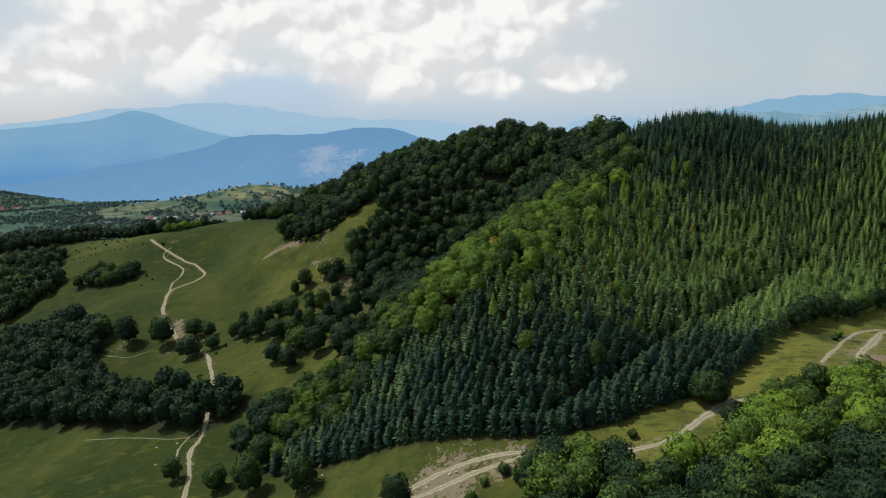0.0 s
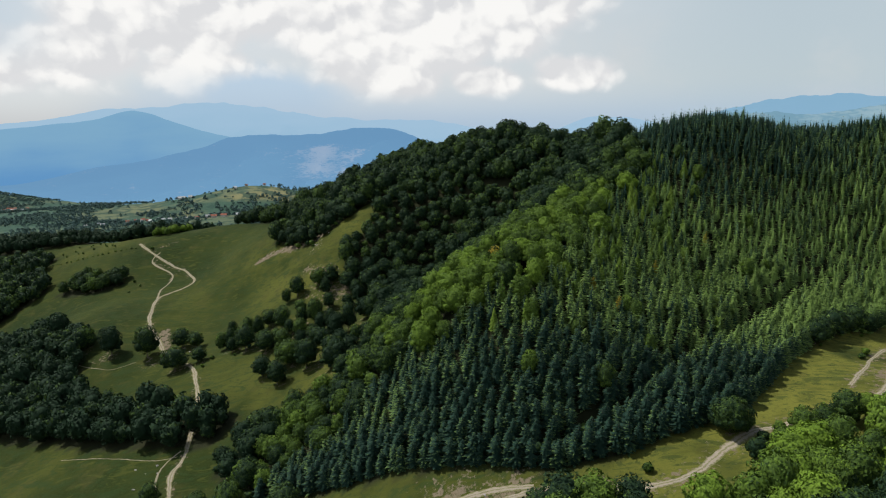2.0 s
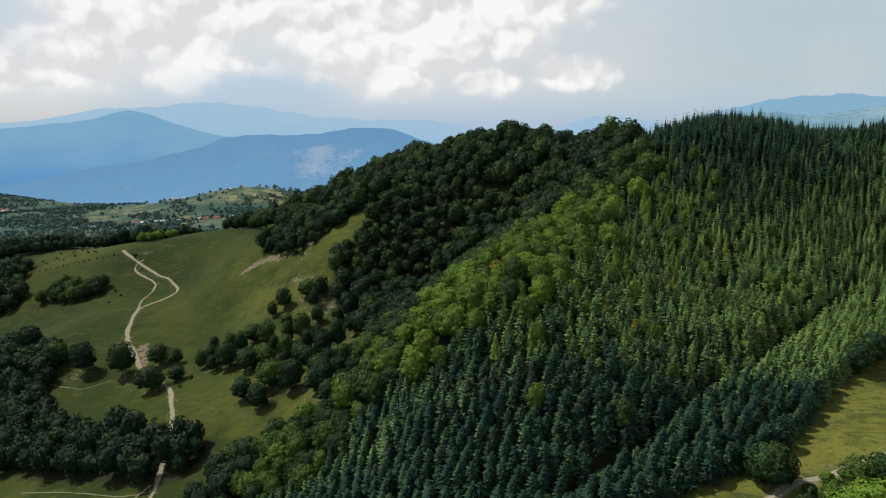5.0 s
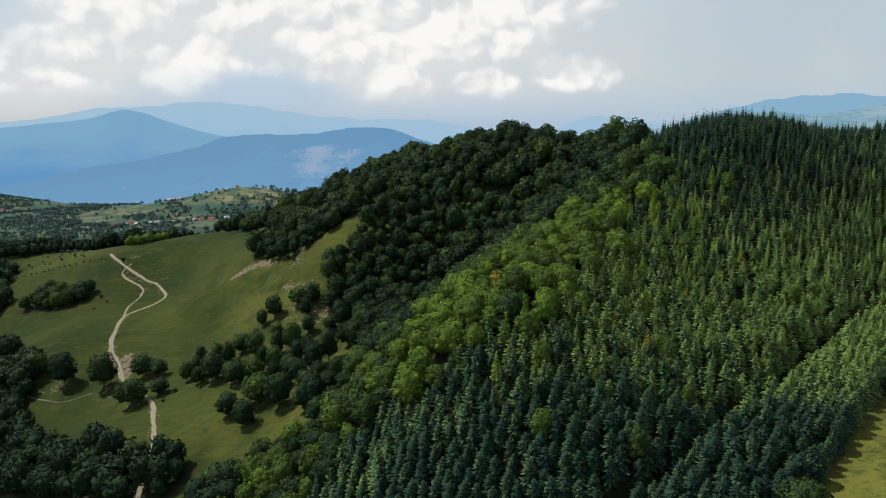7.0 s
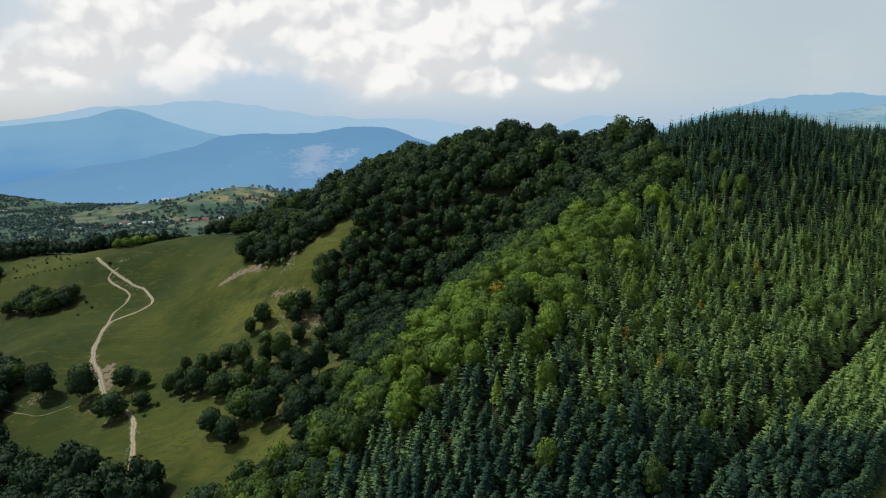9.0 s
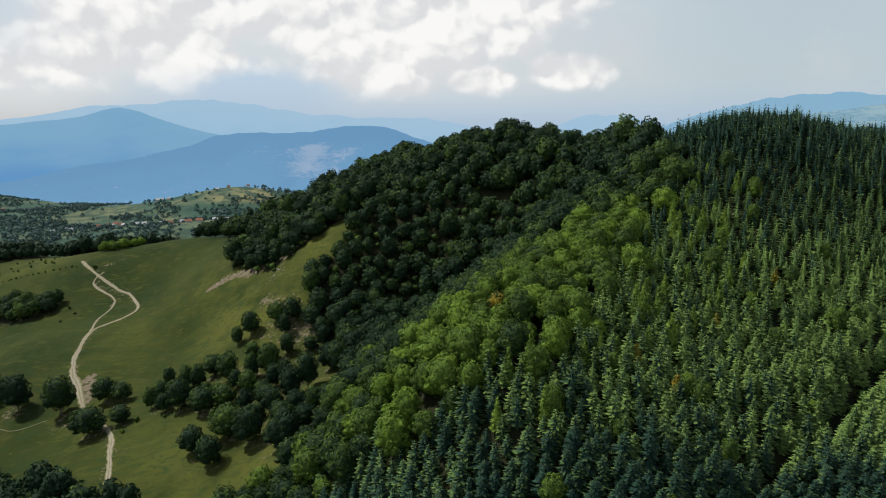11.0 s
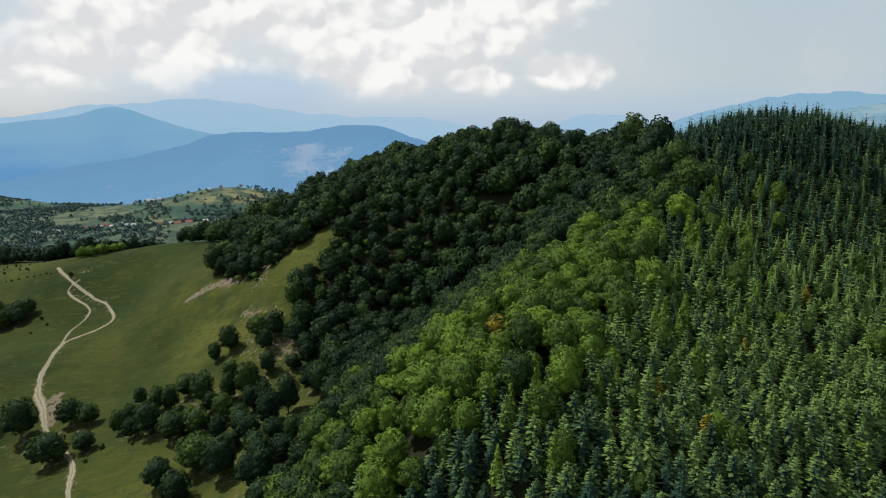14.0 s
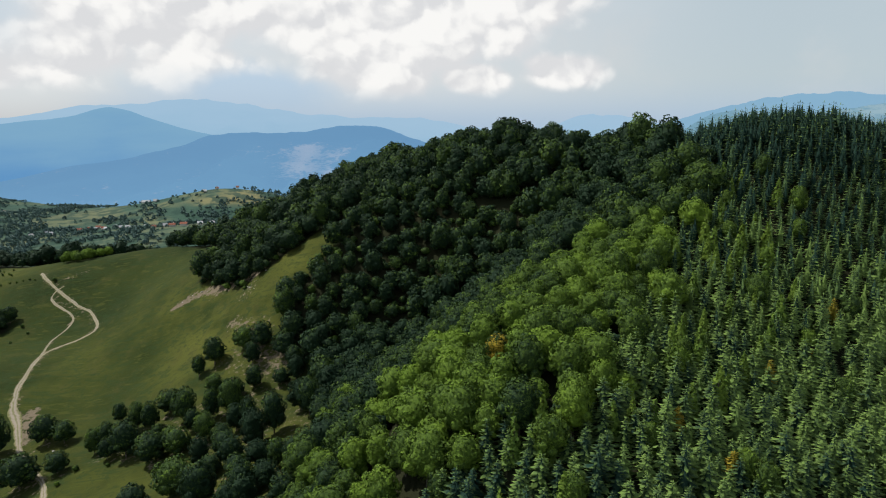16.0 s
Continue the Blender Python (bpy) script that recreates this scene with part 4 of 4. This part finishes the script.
# single trees on the pasture
for x, y, s in PASTURE_TREES:
    plant("pasture_tree", DARK_MODELS[rng.integers(6)], x, y, s * 0.96, rng.uniform(0, 6.28), "rounded dark broadleaved tree standing on pasture", "tree",
          "single trees on the pasture", rng.uniform(0.85, 1.3) * (1.5 if s < 0.65 else 1.0))
for x, y in stand(SCATTER, 8.5, 35, 0.5):
    if rng.uniform() < 0.45 and min(math.hypot(x - a, y - b) for a, b, _ in PASTURE_TREES) > 6.5:
        plant("pasture_tree", DARK_MODELS[rng.integers(6)], x, y, rng.uniform(0.45, 0.85), rng.uniform(0, 6.28),
              "small broadleaved tree on the rough pasture slope", "tree", "trees of the rough slope", rng.uniform(0.9, 1.5))

# the near wood and the round tree by the lower track
round_rng = np.random.default_rng(77)
round_crown = broad_crown(round_rng, 12.5, 11.5, 2400, 0.42, 0.02, 34)
ROUND_MODEL = (BEECH_MODELS[1][0], mesh_from("crown", *round_crown[:2], BEECH, {"tint": round_crown[2] * 0.6 + 0.02}, True, round_crown[3]))
plant("round_tree", ROUND_MODEL, 83, 186, 1.0, 0.5, "very round dense dark green tree beside the track", "tree")
for x, y in stand(NEAR_WOOD, 7.0, 36):
    if y < 110 or math.hypot(x - 61, y - 148) < 5:
        continue
    if y < 138:
        models, label = DARK_MODELS + BEECH_MODELS, "dark green broadleaved tree in a dense wood"
    elif x < 56:
        models, label = BEECH_MODELS + FRESH_MODELS + DARK_MODELS, "mid-green broadleaved tree in a dense wood"
    else:
        models, label = BRIGHT_MODELS + FRESH_MODELS, "bright green broadleaved tree in a sunny wood"
    plant("broadleaf_tree", models[rng.integers(len(models))], x, y, rng.uniform(0.55, 1.05), rng.uniform(0, 6.28), label, "tree", "trees of the sunny wood", rng.uniform(0.9, 1.2))
plant("broadleaf_tree", BRIGHT_MODELS[5], 61, 148, 0.95, 1.0, "yellow-green broadleaved tree standing out of the wood", "tree", "", 1.15)
plant("broadleaf_tree", BRIGHT_MODELS[4], 49, 141, 0.7, 2.0, "yellow-green broadleaved tree in the wood below the track", "tree", "", 1.1)

for x, y, s in ((24, 159, 1.0), (31, 161, 1.1), (38, 157, 1.1), (28, 151, 1.1), (36, 148, 1.0), (45, 150, 0.9), (47, 158, 0.8), (84, 172, 0.5),
                (92, 175, 0.55), (99, 178, 0.7), (106, 180, 0.65), (113, 182, 0.75), (120, 184, 0.6), (164, 205, 0.7), (174, 215, 0.75)):
    plant("broadleaf_tree", (BEECH_MODELS + FRESH_MODELS)[rng.integers(12)], x, y, s, rng.uniform(0, 6.28), "green broadleaved tree below the gravel track", "tree", "trees below the track")
for x, y in smooth_line([(138, 241), (152, 252), (174, 265), (206, 292), (240, 298)], 8.0):
    plant("broadleaf_tree", BEECH_MODELS[rng.integers(6)], x + rng.uniform(-1, 1), y + rng.uniform(-1, 1), rng.uniform(0.6, 0.85), rng.uniform(0, 6.28),
          "dark broadleaved tree at the meadow's edge", "tree", "trees of the meadow edge")

# larches between beeches and spruces
for x, y in stand([(14, 234), (34, 226), (46, 240), (76, 262), (112, 300), (128, 345), (110, 365), (90, 335), (66, 290), (42, 262), (22, 250)], 7.0, 37, 0.5):
    if rng.uniform() < 0.45:
        continue
    plant("larch_tree", LARCH_MODELS[rng.integers(4)], x, y, rng.uniform(0.7, 1.0), rng.uniform(0, 6.28),
          "slim light green larch among darker trees", "larch", "larches on the hill")

# broadleaved trees scattered through the plantation
for x, y in stand([(20, 215), (60, 205), (110, 245), (150, 300), (160, 350), (120, 360), (90, 320), (60, 270), (40, 250)], 20.0, 41, 0.5):
    plant("broadleaf_tree", FRESH_MODELS[rng.integers(6)], x, y, rng.uniform(0.35, 0.65), rng.uniform(0, 6.28),
          "fresh green broadleaved tree among spruces", "tree", "broadleaved trees among spruces", 1.25)

# a few trees turning early, and a bright thicket on the crest
for x, y, s in ((23, 277, 0.5), (36, 293, 0.42), (-33, 248, 0.4)):
    plant("turning_tree", AUTUMN_MODELS[rng.integers(2)], x, y, s, 0.4 * x, "small broadleaved tree with yellowing leaves", "tree", "trees turning yellow", 1.1)
for x, y, s in ((66, 243, 0.7), (89, 274, 0.7), (104, 282, 0.65), (58, 252, 0.6), (120, 300, 0.75)):
    plant("yellowing_spruce", SICK_MODELS[rng.integers(2)], x, y, s, 0.4 * x, "yellowing spruce among green ones", "spruce", "spruces turning yellow")
for x, y in stand([(-262, 575), (-236, 572), (-228, 590), (-256, 592)], 6.0, 38):
    plant("broadleaf_tree", BRIGHT_MODELS[rng.integers(6)], x, y, rng.uniform(0.4, 0.6), rng.uniform(0, 6.28),
          "light green broadleaved thicket tree on the crest", "tree", "trees of the crest thicket")

# shrubs on the pasture and along the field's edge
hedge = smooth_line([(-348, 570), (-318, 560), (-292, 556), (-262, 552)], 5.0)
for x, y in hedge:
    plant("shrub", SHRUB_MODELS[rng.integers(4)], x + rng.uniform(-1, 1), y + rng.uniform(-1, 1), rng.uniform(0.3, 0.6), rng.uniform(0, 6.28),
          "low dark shrub in a field hedge", "shrub", "shrubs of the field hedge")
for x, y in stand([(-350, 580), (-282, 562), (-290, 590), (-340, 620)], 11.0, 39, 0.5):
    plant("shrub", SHRUB_MODELS[rng.integers(4)], x, y, rng.uniform(0.35, 0.55), rng.uniform(0, 6.28), "small dark shrub on dry grass", "shrub", "shrubs of the dry field", 1.5)
for x, y, s in ((-125, 347, 0.8), (-128, 340, 0.6), (-112, 345, 0.5), (-245, 545, 1.0), (-240, 500, 0.7), (-232, 492, 0.6), (-236, 482, 0.5), (-28, 181, 0.9), (18, 172, 1.3),
                (26, 170, 1.4), (33, 168, 1.2), (12, 170, 0.9), (56, 174, 1.0), (150, 232, 0.8), (154, 236, 0.9), (118, 236, 0.8), (-90, 448, 0.7), (-86, 436, 0.6), (-105, 460, 0.9),
                (8, 165, 1.1), (-2, 168, 0.8), (90, 181, 1.0), (96, 184, 1.1), (165, 255, 0.5), (140, 240, 0.4)):
    plant("shrub", SHRUB_MODELS[rng.integers(4)], x, y, s, rng.uniform(0, 6.28), "green shrub growing beside the track or slope", "shrub", "shrubs of the pasture")


# boulders on the washed bank and by the tracks
STONE = plain_material("pale_stone", (0.16, 0.15, 0.13), (0.38, 0.36, 0.33), 2.0, 0.9)


def boulder_mesh(seed):
    r = np.random.default_rng(seed)
    bm = bmesh.new()
    bmesh.ops.create_icosphere(bm, subdivisions=2, radius=0.5)
    for v in bm.verts:
        v.co *= 0.75 + 0.5 * noise.noise(v.co * 2.2 + Vector((seed, 0, 0))) + r.uniform(-0.04, 0.04)
        v.co.z *= 0.65
    me = bpy.data.meshes.new("boulder")
    bm.to_mesh(me)
    bm.free()
    me.materials.append(STONE)
    return me


BOULDERS = [boulder_mesh(k) for k in range(4)]
for k in range(46):
    cx, cy, spread_x, spread_y = ((-116, 463, 9, 4), (-84, 434, 8, 5), (-62, 345, 10, 12), (-45, 208, 8, 5), (-150, 365, 12, 8), (5, 179, 14, 4), (-122, 262, 9, 8))[k % 7]
    x, y = cx + rng.normal(0, spread_x * 0.6), cy + rng.normal(0, spread_y * 0.6)
    s = rng.uniform(0.5, 1.7)
    rock = new("boulder", BOULDERS[k % 4])
    rock.matrix_world = Matrix.LocRotScale((x, y, float(land(x, y)) + 0.08 * s), Euler((0, 0, rng.uniform(0, 6))), (s, s * rng.uniform(0.7, 1.2), s))
    tagged(rock, "weathered pale stone lying on grass", "rock", "stones on the pasture")


# ---- the valley: houses, woods and hedges ----
def solid(name, verts, faces, mat, parent):
    me = bpy.data.meshes.new(name)
    me.from_pydata(verts, [], faces)
    me.materials.append(mat)
    ob = new(name, me)
    ob.parent = parent
    return ob


def house(x, y, length, width, wall, turn, roof, label):
    """A gabled house: walls, roof with eaves, chimney."""
    ob = new("house")
    ob.matrix_world = pose(x, y, float(land(x, y)) - 0.6, rz=turn)
    l, w, h = length / 2, width / 2, wall + 0.6
    g = h + width * 0.42
    solid("wall", [(-l, -w, 0), (l, -w, 0), (l, w, 0), (-l, w, 0), (-l, -w, h), (l, -w, h), (l, w, h), (-l, w, h), (-l, 0, g), (l, 0, g)],
          [(0, 1, 5, 4), (2, 3, 7, 6), (1, 2, 6, 9, 5), (3, 0, 4, 8, 7), (3, 2, 1, 0)], WALLS, ob)
    e, d, k = l + 0.6, w + 0.6, 0.25
    low = h - 0.6 * 0.84
    top = [(-e, -d, low), (e, -d, low), (e, 0, g + 0.05), (-e, 0, g + 0.05), (e, d, low), (-e, d, low)]
    up = [(a, b, c + k) for a, b, c in top]
    cover = solid("roof", top + up, [(6, 7, 8, 9), (9, 8, 10, 11), (0, 3, 2, 1), (3, 5, 4, 2), (0, 1, 7, 6), (5, 11, 10, 4),
                                     (0, 6, 9, 3), (3, 9, 11, 5), (1, 2, 8, 7), (2, 4, 10, 8)], roof, ob)
    cx = l * 0.4
    solid("chimney", [(cx - 0.35, 0.5, g - 1), (cx + 0.35, 0.5, g - 1), (cx + 0.35, 1.2, g - 1), (cx - 0.35, 1.2, g - 1),
                      (cx - 0.35, 0.5, g + 0.9), (cx + 0.35, 0.5, g + 0.9), (cx + 0.35, 1.2, g + 0.9), (cx - 0.35, 1.2, g + 0.9)],
          [(0, 1, 5, 4), (1, 2, 6, 5), (2, 3, 7, 6), (3, 0, 4, 7), (4, 5, 6, 7)], WALLS, cover)
    return tagged(ob, label, "house", "houses of the village")


RED_LABEL, PALE_LABEL = "plastered village house with a red tiled roof", "plastered village house with a pale sheet roof"
for x, y, l, w, turn, red in ((-613, 1239, 12, 7, 20, 1), (-602, 1252, 10, 7, 60, 1), (-590, 1243, 14, 7, 10, 0), (-580, 1256, 9, 6, 30, 1), (-571, 1248, 8, 6, -20, 0),
                              (-595, 1268, 9, 6, 15, 1), (-566, 1270, 10, 7, 75, 0), (-552, 1262, 8, 6, 40, 0), (-538, 1260, 10, 7, 5, 0), (-522, 1252, 9, 7, 50, 0), (-506, 1262, 9, 6, -10, 0),
                              (-388, 1088, 12, 6, 8, 1), (-372, 1092, 14, 6, -4, 1), (-402, 1096, 8, 6, 30, 0), (-350, 1100, 10, 6, 10, 0), (-335, 1108, 9, 6, 40, 0), (-424, 1105, 8, 6, 60, 1),
                              (-614, 1509, 22, 9, 5, 0), (-590, 1500, 10, 7, 15, 0), (-488, 1513, 10, 6, 20, 0), (-470, 1540, 8, 6, 70, 1), (-440, 1590, 8, 6, 10, 1),
                              (-640, 1200, 9, 6, 35, 0), (-660, 1180, 8, 6, 10, 0), (-680, 1165, 9, 6, 80, 0), (-655, 1215, 8, 6, 50, 0)):
    house(x, y, l * 0.75, w * 0.85, 2.8, turn, TILES if red else SHEET, RED_LABEL if red else PALE_LABEL)
for i in range(44):
    f = rng.uniform()
    x, y = -1480 + 300 * f + rng.uniform(-40, 40), 1960 + 160 * f + rng.uniform(-60, 60)
    red = rng.uniform() < 0.6
    house(x, y, rng.uniform(10, 15), 8, 4.0, rng.uniform(0, 180), TILES if red else SHEET, RED_LABEL if red else PALE_LABEL)


def valley_woods():
    """Hedges, orchards and copses of the valley, far off: small rough crowns as one mesh."""
    r = np.random.default_rng(61)
    models = []
    for i in range(5):
        n = r.normal(size=(18, 3))
        n[:, 2] = np.abs(n[:, 2])
        n /= np.linalg.norm(n, axis=1)[:, None]
        models.append(sprays(r, n * (3.6, 3.6, 4.2) + (0, 0, 2.5), n, 2.5))
    vs, ts, tint, ns, start = [], [], [], [], 0
    x = r.uniform(-1950, 60, 34000)
    y = r.uniform(690, 2550, 34000)
    ok = (x > -0.78 * y - 40) & (x < -0.12 * y + 60)
    for a, b in zip(x[ok], y[ok]):
        m = noise.fractal((a / 150, b / 150, 5.0), 1.0, 2.0, 4)
        hill = math.exp(-((a + 440) ** 2 + (b - 1560) ** 2) / 150 ** 2)
        near = 0.3 if b < 1000 else 0.16 if b < 1400 else 0.0
        near += 0.3 * math.exp(-((a + 1750) ** 2 + (b - 2300) ** 2) / 300 ** 2)
        village = 0.25 * math.exp(-((a + 520) ** 2 + (b - 1240) ** 2) / 200 ** 2)
        if m + near + village - 0.75 * hill < 0.10 and r.uniform() > 0.05:
            continue
        v, t, soft = models[r.integers(5)]
        ns.append(soft)
        s = r.uniform(0.4, 1.0)
        vs.append(v * (s, s, s * r.uniform(0.9, 1.4)) + (a, b, float(land(a, b)) - 0.5))
        ts.append(t + start)
        start += len(v)
        tint.append(np.full(len(v), r.uniform(0.05, 0.6)))
    me = mesh_from("valley_trees", np.concatenate(vs), np.concatenate(ts), HAZED_COPSE, {"tint": np.concatenate(tint)}, True, np.concatenate(ns))
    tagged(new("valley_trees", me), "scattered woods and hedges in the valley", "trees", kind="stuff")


valley_woods()
